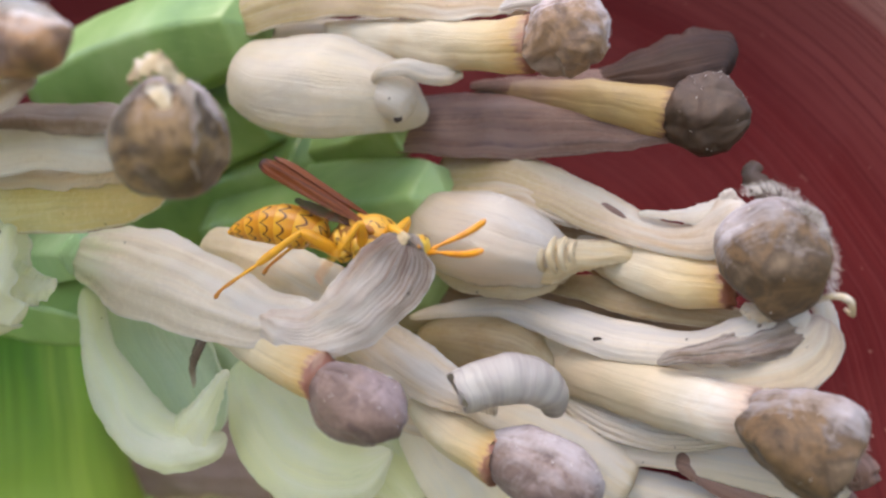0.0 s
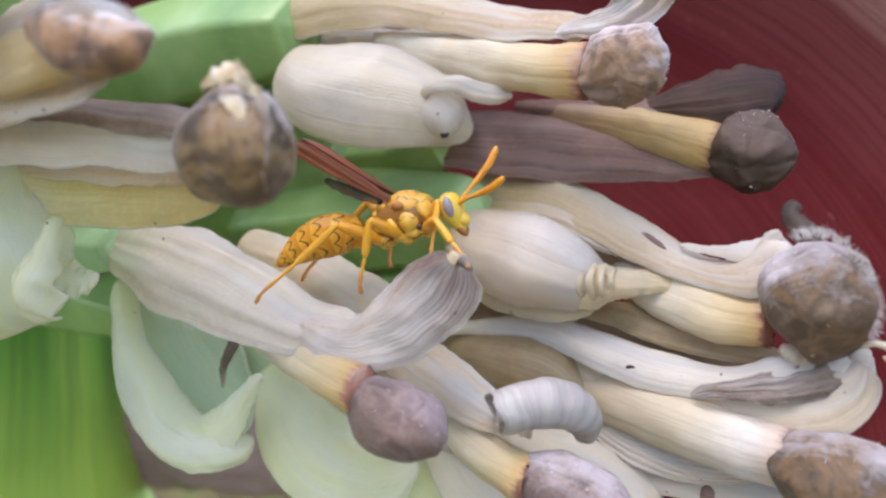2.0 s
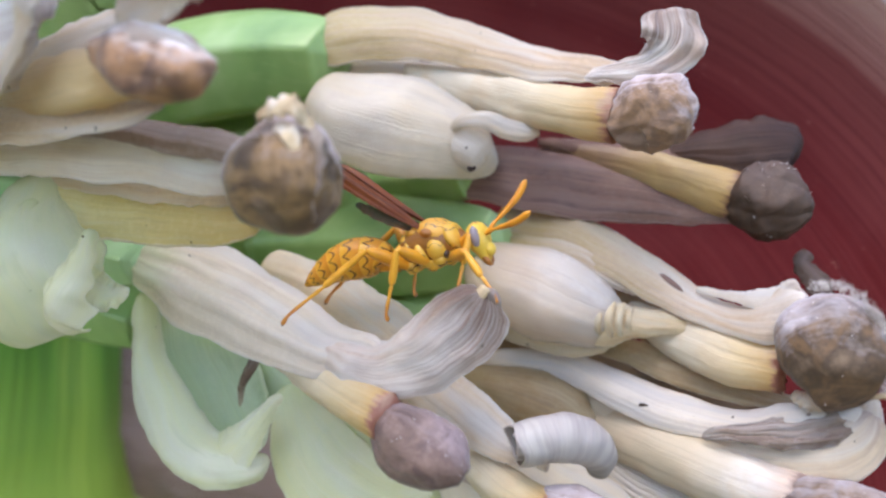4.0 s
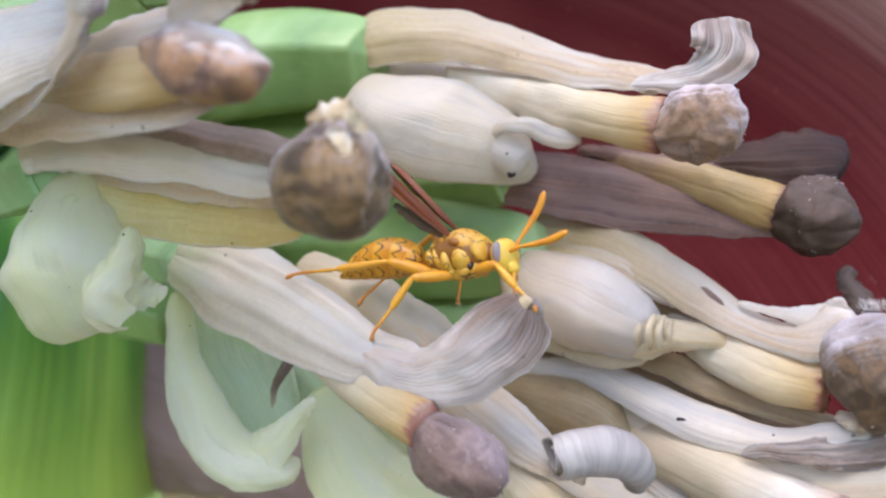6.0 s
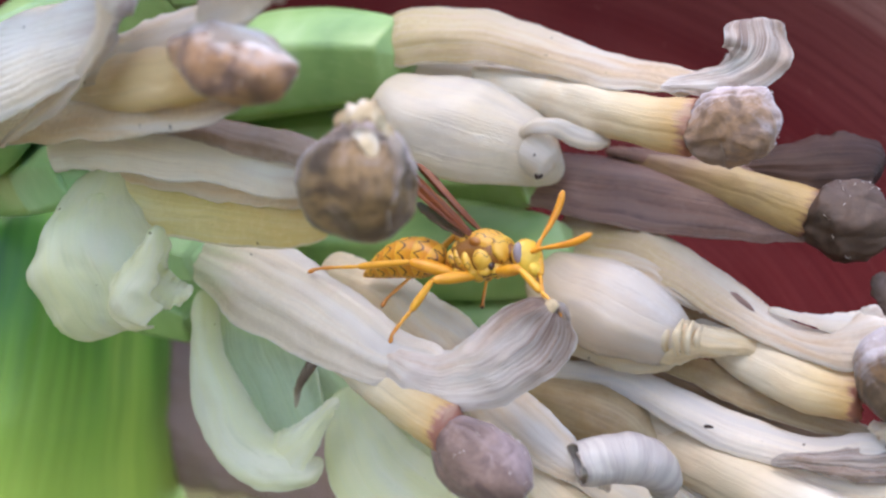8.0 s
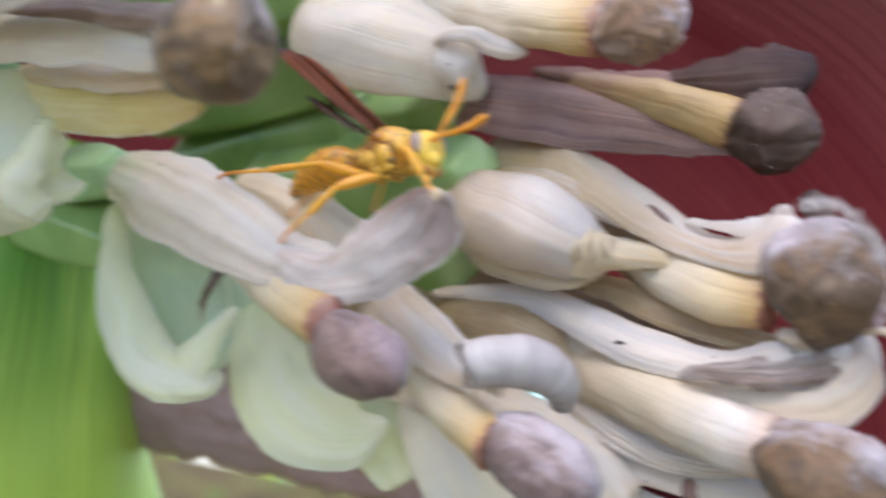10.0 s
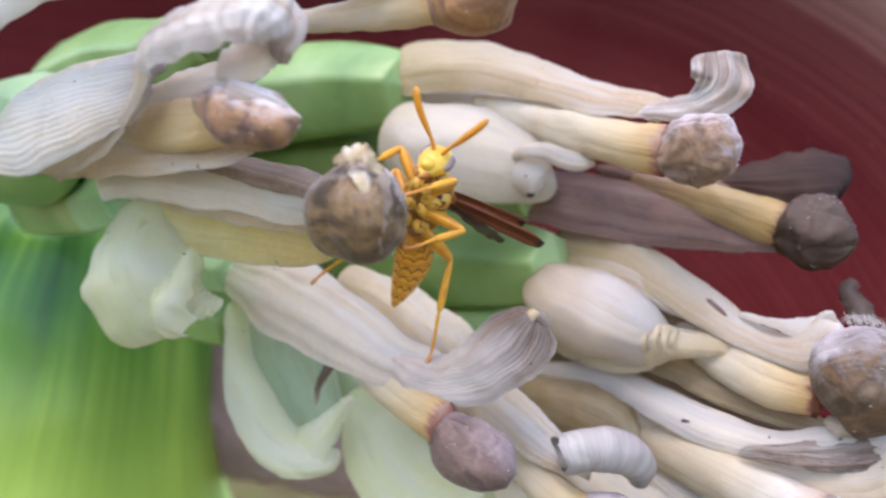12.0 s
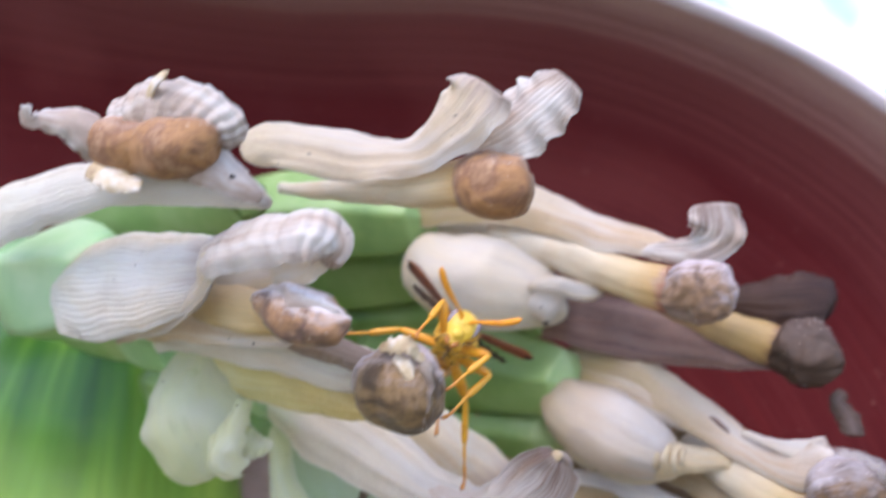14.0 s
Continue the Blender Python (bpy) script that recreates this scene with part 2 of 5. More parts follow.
def style_material(name, stops, tint=(0.66, 0.52, 0.36)):
    """A fleshy ribbed column: cream, ochre towards its end, with brown lines in the grooves and a torn pink end."""
    k = Mat(name)
    sep = k.node("SeparateXYZ")
    k.link(k.coords("UV"), sep.inputs[0])
    fine = k.noise(k.coords("UV", (0.9, 46, 1)), 1.0, 3, 0.6, 0.08)
    teeth = k.noise(k.coords("UV", (0.2, 34, 1)), 1.0, 2, 0.6)
    patch = k.noise(k.coords("Object"), 190, 4, 0.6, 0.3)
    small = k.noise(k.coords("Object"), 1100, 3, 0.6)
    u = k.math("ADD", sep.outputs[0], k.math("MULTIPLY", k.math("SUBTRACT", teeth, 0.5), 0.16))
    u = k.math("ADD", u, k.math("MULTIPLY", k.math("SUBTRACT", patch, 0.5), 0.20))
    colour = k.ramp(u, stops)
    colour = k.mix(k.math("MULTIPLY", k.grey(patch, 0.48, 0.64), 0.5), colour, tint)
    colour = k.mix(k.math("MULTIPLY", k.grey(fine, 0.54, 0.72), 0.3), colour, tuple(0.6 * c for c in tint))
    colour = k.mix(k.math("SUBTRACT", 0.35, k.math("MULTIPLY", k.grey(fine, 0.28, 0.42), 0.35)), colour, tuple(min(0.8, 1.25 * c) for c in tint))
    n = k.bump(k.math("ADD", fine, k.math("MULTIPLY", small, 0.5)), 0.35, 0.0003)
    return k.done(colour, k.math("ADD", 0.22, k.math("MULTIPLY", small, 0.4)), 0.28, 0.5, 0.0, n)


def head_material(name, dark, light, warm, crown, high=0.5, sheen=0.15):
    """Dried anther mass: pale upper side for cottony tissue and painted sky light, brown and soaked elsewhere."""
    k = Mat(name)
    vec = k.coords("Object")
    a = k.noise(vec, 170, 4, 0.6, 0.5)
    b = k.noise(vec, 620, 4, 0.65, 0.3)
    c = k.noise(vec, 2200, 3, 0.6)
    uvn = k.noise(k.coords("UV", (3, 30, 1)), 1.0, 4, 0.6, 0.4)
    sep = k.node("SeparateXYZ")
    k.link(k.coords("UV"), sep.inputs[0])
    colour = k.ramp(a, [(0.32, tuple(0.7 * q for q in dark)), (0.46, warm), (0.56, dark), (0.70, light)])
    colour = k.mix(k.math("MULTIPLY", k.grey(uvn, 0.52, 0.68), 0.35), colour, tuple(0.7 * q for q in dark))
    # Pale band on top: cottony tissue, and light from above put into the colour.
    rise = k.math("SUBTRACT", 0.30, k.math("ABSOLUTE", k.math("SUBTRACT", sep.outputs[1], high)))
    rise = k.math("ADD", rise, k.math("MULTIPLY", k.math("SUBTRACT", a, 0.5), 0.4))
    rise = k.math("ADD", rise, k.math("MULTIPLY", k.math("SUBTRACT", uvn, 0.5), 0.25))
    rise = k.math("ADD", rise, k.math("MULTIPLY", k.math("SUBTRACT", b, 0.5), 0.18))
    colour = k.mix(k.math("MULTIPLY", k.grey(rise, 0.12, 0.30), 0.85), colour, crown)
    colour = k.mix(k.math("MULTIPLY", k.grey(b, 0.54, 0.68), 0.4), colour, light)
    colour = k.mix(k.math("SUBTRACT", 0.35, k.math("MULTIPLY", k.grey(b, 0.30, 0.44), 0.35)), colour, tuple(0.6 * q for q in dark))
    height = k.math("ADD", k.math("MULTIPLY", b, 1.0), k.math("ADD", k.math("MULTIPLY", c, 0.4), k.math("MULTIPLY", uvn, 0.25)))
    n = k.bump(height, 0.3, 0.0004)
    k.b.inputs["Sheen Weight"].default_value = sheen
    k.b.inputs["Sheen Roughness"].default_value = 0.4
    return k.done(colour, k.math("ADD", 0.3, k.math("MULTIPLY", b, 0.6)), 0.0, 0.3, 0.0, n)


M_STYLE = style_material("style_yellow", [(0.0, (0.70, 0.64, 0.54)), (0.5, (0.70, 0.61, 0.46)), (0.78, (0.70, 0.54, 0.31)), (0.95, (0.64, 0.41, 0.17)), (1.0, (0.40, 0.17, 0.12))], (0.68, 0.53, 0.35))
M_STYLE_OCHRE = style_material("style_ochre", [(0.0, (0.80, 0.72, 0.56)), (0.4, (0.80, 0.64, 0.40)), (0.8, (0.78, 0.56, 0.28)), (1.0, (0.60, 0.36, 0.15))], (0.76, 0.58, 0.34))
M_STYLE_PALE = style_material("style_pale", [(0.0, (0.56, 0.46, 0.32)), (0.55, (0.62, 0.52, 0.37)), (0.82, (0.74, 0.68, 0.62)), (0.95, (0.66, 0.50, 0.40)), (1.0, (0.40, 0.28, 0.24))])
# Brown-mauve column, darkened further for the shade over its floret.
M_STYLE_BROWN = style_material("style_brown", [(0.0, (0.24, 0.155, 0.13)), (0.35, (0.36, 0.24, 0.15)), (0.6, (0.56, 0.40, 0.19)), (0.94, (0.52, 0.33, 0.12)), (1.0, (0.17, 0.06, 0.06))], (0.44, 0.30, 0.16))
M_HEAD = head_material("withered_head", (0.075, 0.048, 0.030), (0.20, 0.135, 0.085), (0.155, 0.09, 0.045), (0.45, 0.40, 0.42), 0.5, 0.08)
# Darker copy of the head colours, for a shaded head; also a dark scrap.
M_HEAD_SHADE_SCRAP = head_material("withered_head_shade_scrap", (0.058, 0.036, 0.026), (0.115, 0.076, 0.055), (0.078, 0.046, 0.031), (0.10, 0.066, 0.056), 0.5, 0.0)
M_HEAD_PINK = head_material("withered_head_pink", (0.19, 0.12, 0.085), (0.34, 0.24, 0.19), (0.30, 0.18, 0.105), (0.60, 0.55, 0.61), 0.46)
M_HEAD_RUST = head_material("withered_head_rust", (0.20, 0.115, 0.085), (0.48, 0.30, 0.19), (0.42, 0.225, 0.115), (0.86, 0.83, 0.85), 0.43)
# The near head's pale top is sky light painted into its colour.
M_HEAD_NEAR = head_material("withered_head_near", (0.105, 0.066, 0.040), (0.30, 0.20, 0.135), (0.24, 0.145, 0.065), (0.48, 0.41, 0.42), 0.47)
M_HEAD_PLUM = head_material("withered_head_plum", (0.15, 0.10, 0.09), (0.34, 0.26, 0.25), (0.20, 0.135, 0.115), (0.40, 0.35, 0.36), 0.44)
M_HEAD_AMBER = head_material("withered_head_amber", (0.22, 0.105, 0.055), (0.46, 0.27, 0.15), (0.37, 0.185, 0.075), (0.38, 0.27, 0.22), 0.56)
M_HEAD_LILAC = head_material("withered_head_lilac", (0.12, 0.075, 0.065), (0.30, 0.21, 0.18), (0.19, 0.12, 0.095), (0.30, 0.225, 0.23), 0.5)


def crust_material():
    k = Mat("dried_crust")
    a = k.noise(k.coords("Object"), 300, 4, 0.6)
    colour = k.ramp(a, [(0.3, (0.36, 0.24, 0.15)), (0.48, (0.58, 0.45, 0.28)), (0.66, (0.72, 0.65, 0.58))])
    n = k.bump(a, 0.8, 0.0004)
    return k.done(colour, 0.6, 0.1, 0.3, 0.0, n)


M_CRUST = crust_material()


def ovary_material(name, a, b, c):
    k = Mat(name)
    big = k.noise(k.coords("Object"), 60, 3)
    small = k.noise(k.coords("Object", (0.3, 1, 1)), 700, 3)
    colour = k.ramp(big, [(0.3, a), (0.5, b), (0.72, c)])
    colour = k.mix(k.math("MULTIPLY", k.grey(small, 0.55, 0.75), 0.25), colour, c)
    n = k.bump(small, 0.25, 0.0002)
    return k.done(colour, 0.33, 0.1, 0.5, 0.0, n)


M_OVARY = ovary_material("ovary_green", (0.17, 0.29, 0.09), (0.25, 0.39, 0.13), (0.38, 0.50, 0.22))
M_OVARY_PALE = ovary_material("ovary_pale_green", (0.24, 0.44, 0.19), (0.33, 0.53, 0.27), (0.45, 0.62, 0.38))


def stalk_material():
    """Smooth green rind with dark and yellow streaks along it, painted yellower further down, out of the florets'
    shade.
    """
    k = Mat("stalk_green")
    sep = k.node("SeparateXYZ")
    k.link(k.coords("UV"), sep.inputs[0])
    wide = k.noise(k.coords("UV", (1.2, 17, 1)), 1.0, 3, 0.5, 0.15)
    mid = k.noise(k.coords("UV", (2.0, 84, 1)), 1.0, 3, 0.55, 0.05)
    fine = k.noise(k.coords("UV", (2.5, 190, 1)), 1.0, 3)
    mottle = k.noise(k.coords("Object"), 40, 4, 0.6)
    colour = k.ramp(wide, [(0.36, (0.025, 0.12, 0.022)), (0.46, (0.07, 0.23, 0.035)), (0.55, (0.13, 0.33, 0.045)), (0.68, (0.30, 0.48, 0.08))])
    colour = k.mix(k.math("MULTIPLY", k.grey(mid, 0.46, 0.60), 0.7), colour, (0.06, 0.20, 0.025))
    colour = k.mix(k.math("MULTIPLY", k.grey(fine, 0.5, 0.72), 0.25), colour, (0.12, 0.32, 0.04))
    # Brighter yellow downwards: where the florets' shade ends, put into the colour.
    clear_of_shade = k.math("ADD", sep.outputs[0], k.math("MULTIPLY", k.math("SUBTRACT", mottle, 0.5), 0.10))
    colour = k.mix(k.math("MULTIPLY", k.grey(clear_of_shade, 0.24, 0.54), 0.8), colour, (0.50, 0.62, 0.09))
    n = k.bump(k.math("ADD", wide, k.math("ADD", mid, k.math("MULTIPLY", fine, 0.5))), 0.5, 0.0006)
    return k.done(colour, k.math("ADD", 0.25, k.math("MULTIPLY", mid, 0.25)), 0.1, 0.45, 0.0, n)


def bract_material(name, edge=True, dusty=0.0):
    k = Mat(name)
    sep = k.node("SeparateXYZ")
    k.link(k.coords("UV"), sep.inputs[0])
    wide = k.noise(k.coords("UV", (0.5, 60, 1)), 1.0, 4, 0.6, 0.05)
    fine = k.noise(k.coords("UV", (5, 190, 1)), 1.0, 3, 0.6)
    mottle = k.noise(k.coords("Object"), 40, 4, 0.6)
    dots = k.noise(k.coords("Object"), 850, 2)
    patch = k.noise(k.coords("Object"), 13, 2, 0.5)
    colour = k.ramp(wide, [(0.3, (0.066, 0.0072, 0.0082)), (0.5, (0.078, 0.0088, 0.0098)), (0.7, (0.092, 0.0112, 0.0118))])
    colour = k.mix(k.math("MULTIPLY", k.grey(fine, 0.5, 0.8), 0.3), colour, (0.12, 0.028, 0.027))
    colour = k.mix(k.math("MULTIPLY", k.grey(mottle, 0.5, 0.75), 0.5), colour, (0.10, 0.019, 0.020))
    colour = k.mix(k.math("MULTIPLY", k.grey(patch, 0.50, 0.64), 0.5), colour, (0.17, 0.038, 0.034))
    colour = k.mix(k.math("MULTIPLY", k.grey(dots, 0.72, 0.78), 0.4), colour, (0.5, 0.28, 0.22))
    if dusty:
        colour = k.mix(dusty, colour, (0.80, 0.62, 0.58))
    if edge:
        # Paler margin; its wide red step also paints the brighter light at the edge.
        rim = k.math("ADD", k.math("SUBTRACT", 1.0, sep.outputs[1]), k.math("MULTIPLY", k.math("SUBTRACT", wide, 0.5), 0.12))
        colour = k.mix(k.grey(rim, 0.66, 0.90), colour, (0.16, 0.046, 0.042))
        colour = k.mix(k.grey(rim, 0.85, 0.97), colour, (0.34, 0.20, 0.165))
        colour = k.mix(k.grey(rim, 0.97, 0.99), colour, (0.70, 0.62, 0.64))
    thread = k.noise(k.coords("UV", (0.6, 330, 1)), 1.0, 2, 0.5, 0.02)
    colour = k.mix(k.math("MULTIPLY", k.grey(thread, 0.55, 0.7), 0.5), colour, (0.12, 0.027, 0.027))
    colour = k.mix(k.grey(thread, 0.30, 0.44), (0.062, 0.0088, 0.0100), colour)
    n = k.bump(k.math("ADD", wide, k.math("MULTIPLY", fine, 0.6)), 0.4, 0.0005)
    return k.done(colour, 0.7, 0.06, 0.04, 0.0, n)


M_STALK, M_BRACT, M_BRACT_FAR = stalk_material(), bract_material("bract_maroon"), bract_material("bract_dusty_pink", False, 0.45)


# ---------------------------------------------------------------- shapes
def spline(stations, n):
    """Catmull-Rom through the stations, each a tuple of any length; n samples."""
    p = np.array(stations, float)
    p = np.vstack([2 * p[0] - p[1], p, 2 * p[-1] - p[-2]])
    out = []
    for s in np.linspace(0, len(p) - 3 - 1e-6, n):
        i, f = int(s), s - int(s)
        a, b, c, d = p[i], p[i + 1], p[i + 2], p[i + 3]
        out.append(0.5 * (2 * b + (c - a) * f + (2 * a - 5 * b + 4 * c - d) * f * f + (3 * b - 3 * c + d - a) * f ** 3))
    return np.array(out)


def unit(v):
    return v / (np.linalg.norm(v) + 1e-9)


def grid_mesh(name, rows, closed=False, caps=False, thick=0.0):
    """A mesh of rows of places in metres, with UV along (x) and across (y)."""
    bm = bmesh.new()
    uv = bm.loops.layers.uv.new("UVMap")
    nu, nv = len(rows), len(rows[0])
    verts = [[bm.verts.new(p) for p in row] for row in rows]
    span = nv if closed else nv - 1
    for i in range(nu - 1):
        for j in range(span):
            jj = (j + 1) % nv
            f = bm.faces.new((verts[i][j], verts[i][jj], verts[i + 1][jj], verts[i + 1][j]))
            f.smooth = True
            for loop, (a, b) in zip(f.loops, ((i, j), (i, j + 1), (i + 1, j + 1), (i + 1, j))):
                loop[uv].uv = (a / (nu - 1), b / span)
    if caps:
        for row, end in ((verts[0], 0.0), (verts[-1], 1.0)):
            f = bm.faces.new(row if end else row[::-1])
            f.smooth = True
            for loop in f.loops:
                loop[uv].uv = (end, 0.5)
    mesh = bpy.data.meshes.new(name)
    bm.to_mesh(mesh)
    bm.free()
    return mesh


def part(name, mesh, material, parent=None, label="", thick=0.0):
    ob = new(name, mesh)
    mesh.materials.append(material)
    if thick:
        s = ob.modifiers.new("thickness", "SOLIDIFY")
        s.thickness, s.offset = thick * 0.001, 0.0
    if parent:
        ob.parent = parent
    if label:
        ob["label"] = label
    return ob


FRONT = np.array([0.0, -1.0, 0.0])
LEANING = np.array([0.0, -0.88, 0.47])
seeds = iter(range(1, 100000))


def petal_mesh(stations, arc=70, bulge=1.0, frill=0.0, waves=5, wrinkle=0.25, ridges=0.0, nu=84, nv=40, fold=0.028, ragged=0.0, space=None, front=None, pleats=(0.0, 0), across=None, blunt=True, rate=22.0):
    """A curved sheet along a spine. Stations: x, y, z, half width (mm), optional turn about the spine (degrees), optional arc."""
    full = [tuple(s) + (0.0,) * (5 - len(s)) + (arc,) if len(s) < 6 else tuple(s) for s in stations]
    c = spline(full, nu)
    seed = next(seeds) * 7.31
    rows = []
    for i in range(nu):
        p, w = c[i, :3], max(c[i, 3], 0.02)
        t = unit(c[min(i + 1, nu - 1), :3] - c[max(i - 1, 0), :3])
        side = unit(np.cross(t, LEANING if front is None else np.array(front, float)))
        if across is not None:
            side = unit(np.array(across, float))
        nrm = unit(np.cross(side, t))
        a = radians(c[i, 4])
        side, nrm = side * math.cos(a) + nrm * math.sin(a), nrm * math.cos(a) - side * math.sin(a)
        half = radians(max(c[i, 5], 3.0))
        k = 1.0 / math.sin(min(half, math.pi / 2))
        u = i / (nu - 1)
        if blunt:
            end = min(1.0, u / 0.07, (1 - u) / 0.05)
            w = max(w * (0.35 + 0.65 * math.sqrt(1 - (1 - end) ** 2)), 0.02)
        row = []
        for j in range(nv):
            v = 2 * j / (nv - 1) - 1
            off = w * k * (math.cos(half * v) - math.cos(min(half, math.pi / 2))) * bulge
            edge = 1 + 0.09 * abs(v) * noise.noise(Vector((u * 6, 3.0 * (v > 0), seed)))
            q = p + side * (w * k * math.sin(half * v) * edge) + nrm * off
            crease = 0.6 - abs(math.sin(3.1 * v + 1.4 * u + seed)) * 1.2
            crease += 0.45 * (0.6 - abs(math.sin(6.7 * v - 2.0 * u + 2 * seed)) * 1.2)
            q = q + nrm * fold * w * crease * min(1.0, 4 * u + 0.2)
            q = q + nrm * (frill * w * abs(v) ** 2 * math.sin(waves * 2 * math.pi * u + 1.7 * v + seed))
            if pleats[1]:
                q = q + nrm * pleats[0] * math.sin(2 * math.pi * pleats[1] * u + 1.6 * v + 2 * noise.noise(Vector((u * 5, v * 1.5, seed))))
            if ridges:
                q = q + nrm * ridges * math.sin(v * rate + 3 * noise.noise(Vector((u * 2, v * 1.5, seed))))
            if ragged and i in (0, nu - 1):
                q = q + t * ragged * noise.noise(Vector((v * 4, seed, 0)))
            d = noise.noise_vector(Vector((q[0], q[1], q[2])) * 0.16 + Vector((seed, 0, 0)))
            e = noise.noise_vector(Vector((q[0], q[1], q[2])) * 0.55 + Vector((0, seed, 0)))
            q = q + np.array(d) * wrinkle * 2.0 + np.array(e) * wrinkle * 0.35
            if not space:
                hem = max(0.0, abs(v) - 0.72) / 0.28
                q = q + nrm * 0.34 * hem * noise.noise(Vector((u * 16, 2.0 * (v > 0), seed))) + side * 0.16 * hem * noise.noise(Vector((u * 34, 5.0 * (v > 0), seed)))
            row.append(Vector(q) * 0.001 if space else mm(*q))
        rows.append(row)
    return grid_mesh("petal", rows)


def loft_mesh(stations, nu=30, nv=26, lobes=0, lobe=0.0, rough=0.0, square=1.0, flat=1.0, cap=True, fine=0.35, space=None, front=None, turn=0.0, sides=0):
    """A closed body along a spine. Stations: x, y, z, radius (mm). flat scales its depth."""
    c = spline(stations, nu)
    seed = next(seeds) * 3.17
    rows = []
    for i in range(nu):
        p, r = c[i, :3], max(c[i, 3], 0.02)
        t = unit(c[min(i + 1, nu - 1), :3] - c[max(i - 1, 0), :3])
        side = unit(np.cross(t, FRONT if front is None else np.array(front, float)))
        nrm = unit(np.cross(side, t))
        side, nrm = side * math.cos(turn) + nrm * math.sin(turn), nrm * math.cos(turn) - side * math.sin(turn)
        row = []
        for j in range(nv):
            th = 2 * math.pi * j / nv
            cs, sn = math.cos(th), math.sin(th)
            rr = r * (1 + lobe * math.sin(lobes * th + seed)) if lobes else r
            if sides:
                seg = 2 * math.pi / sides
                edge = math.cos(seg / 2) / math.cos((th % seg) - seg / 2)
                rr *= 0.25 + 0.75 * edge
            x = math.copysign(abs(cs) ** square, cs)
            y = math.copysign(abs(sn) ** square, sn)
            q = p + side * rr * x + nrm * rr * y * flat
            if rough:
                d = noise.noise_vector(Vector((q[0], q[1], q[2])) * fine + Vector((seed, 0, 0)))
                e = noise.noise_vector(Vector((q[0], q[1], q[2])) * fine * 3.1 + Vector((seed, 0, 0)))
                q = q + np.array(d) * rough * min(1, r) + np.array(e) * rough * 0.35 * min(1, r)
            row.append(Vector(q) * 0.001 if space else mm(*q))
        rows.append(row)
    return grid_mesh("loft", rows, closed=True, caps=cap)


def rounded(stations, ends=(True, True)):
    """Stations with rounded ends added."""
    s = [tuple(a) for a in stations]
    if ends[0]:
        d = np.array(s[0][:3]) - np.array(s[1][:3])
        d = unit(d) * s[0][3]
        s = [tuple(np.array(s[0][:3]) + d * 0.55) + (s[0][3] * 0.1,), tuple(np.array(s[0][:3]) + d * 0.35) + (s[0][3] * 0.68,)] + s
    if ends[1]:
        d = np.array(s[-1][:3]) - np.array(s[-2][:3])
        d = unit(d) * s[-1][3]
        s = s + [tuple(np.array(s[-1][:3]) + d * 0.35) + (s[-1][3] * 0.68,), tuple(np.array(s[-1][:3]) + d * 0.55) + (s[-1][3] * 0.1,)]
    return s


def thing(name, place, label, category, group="", kind=""):
    ob = new(name)
    ob.empty_display_size = 0.002
    return tagged(ob, label, category, group, kind)


FL = "withered florets of the banana blossom"


def floret(label):
    return thing("banana_floret", None, label, "flower", FL)



def backdrop_material():
    """Far garden, out of focus: leaves, gaps of white sky, their daylight given as a glow."""
    k = Mat("glowing_far_garden")
    a = k.noise(k.coords("Object"), 2.6, 2, 0.4)
    b = k.noise(k.coords("Object", (1, 1, 0.5)), 3.5, 2, 0.4)
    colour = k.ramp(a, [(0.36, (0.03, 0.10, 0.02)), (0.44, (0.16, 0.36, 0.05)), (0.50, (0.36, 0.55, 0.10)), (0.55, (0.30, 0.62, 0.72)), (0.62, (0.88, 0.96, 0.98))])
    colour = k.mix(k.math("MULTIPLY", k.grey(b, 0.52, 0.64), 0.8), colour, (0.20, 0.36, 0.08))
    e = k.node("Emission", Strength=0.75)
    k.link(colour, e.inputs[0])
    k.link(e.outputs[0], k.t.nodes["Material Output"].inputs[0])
    return k.m


def soil_material():
    k = Mat("soil")
    a = k.noise(k.coords("Object"), 6, 6, 0.65)
    g = k.noise(k.coords("Object"), 60, 4, 0.6)
    colour = k.ramp(a, [(0.35, (0.07, 0.05, 0.03)), (0.55, (0.13, 0.10, 0.05)), (0.7, (0.08, 0.14, 0.03))])
    n = k.bump(g, 0.7, 0.02)
    return k.done(colour, 0.9, 0.0, 0.2, 0.0, n)


def plain_sheet(name, corners, material):
    mesh = bpy.data.meshes.new(name)
    mesh.from_pydata(corners, [], [(0, 1, 2, 3)])
    return part(name, mesh, material)


# ---------------------------------------------------------------- setting
tagged(plain_sheet("ground", [(-60, -60, 0), (60, -60, 0), (60, 60, 0), (-60, 60, 0)], soil_material()), kind="structure")
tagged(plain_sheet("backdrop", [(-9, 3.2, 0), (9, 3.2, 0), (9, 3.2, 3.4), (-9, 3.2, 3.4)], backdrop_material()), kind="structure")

bract = part("bract", petal_mesh([(-267.3, 150, 43.3, 104.66), (-170, 150, 36.8, 75.26), (-86.5, 150, 38.2, 56.29), (-13.6, 148, 38.1, 49.08), (29.2, 135, 20.3, 46.27), (52.2, 112, -7.8, 42.04), (60.1, 95, -38.7, 37.57)], arc=48, bulge=-1.0, wrinkle=0.15, fold=0.0, nu=110, nv=70, front=FRONT, blunt=False), M_BRACT, None, "", 1.4)
tagged(bract, "large maroon banana bract arching behind the florets", "bract")
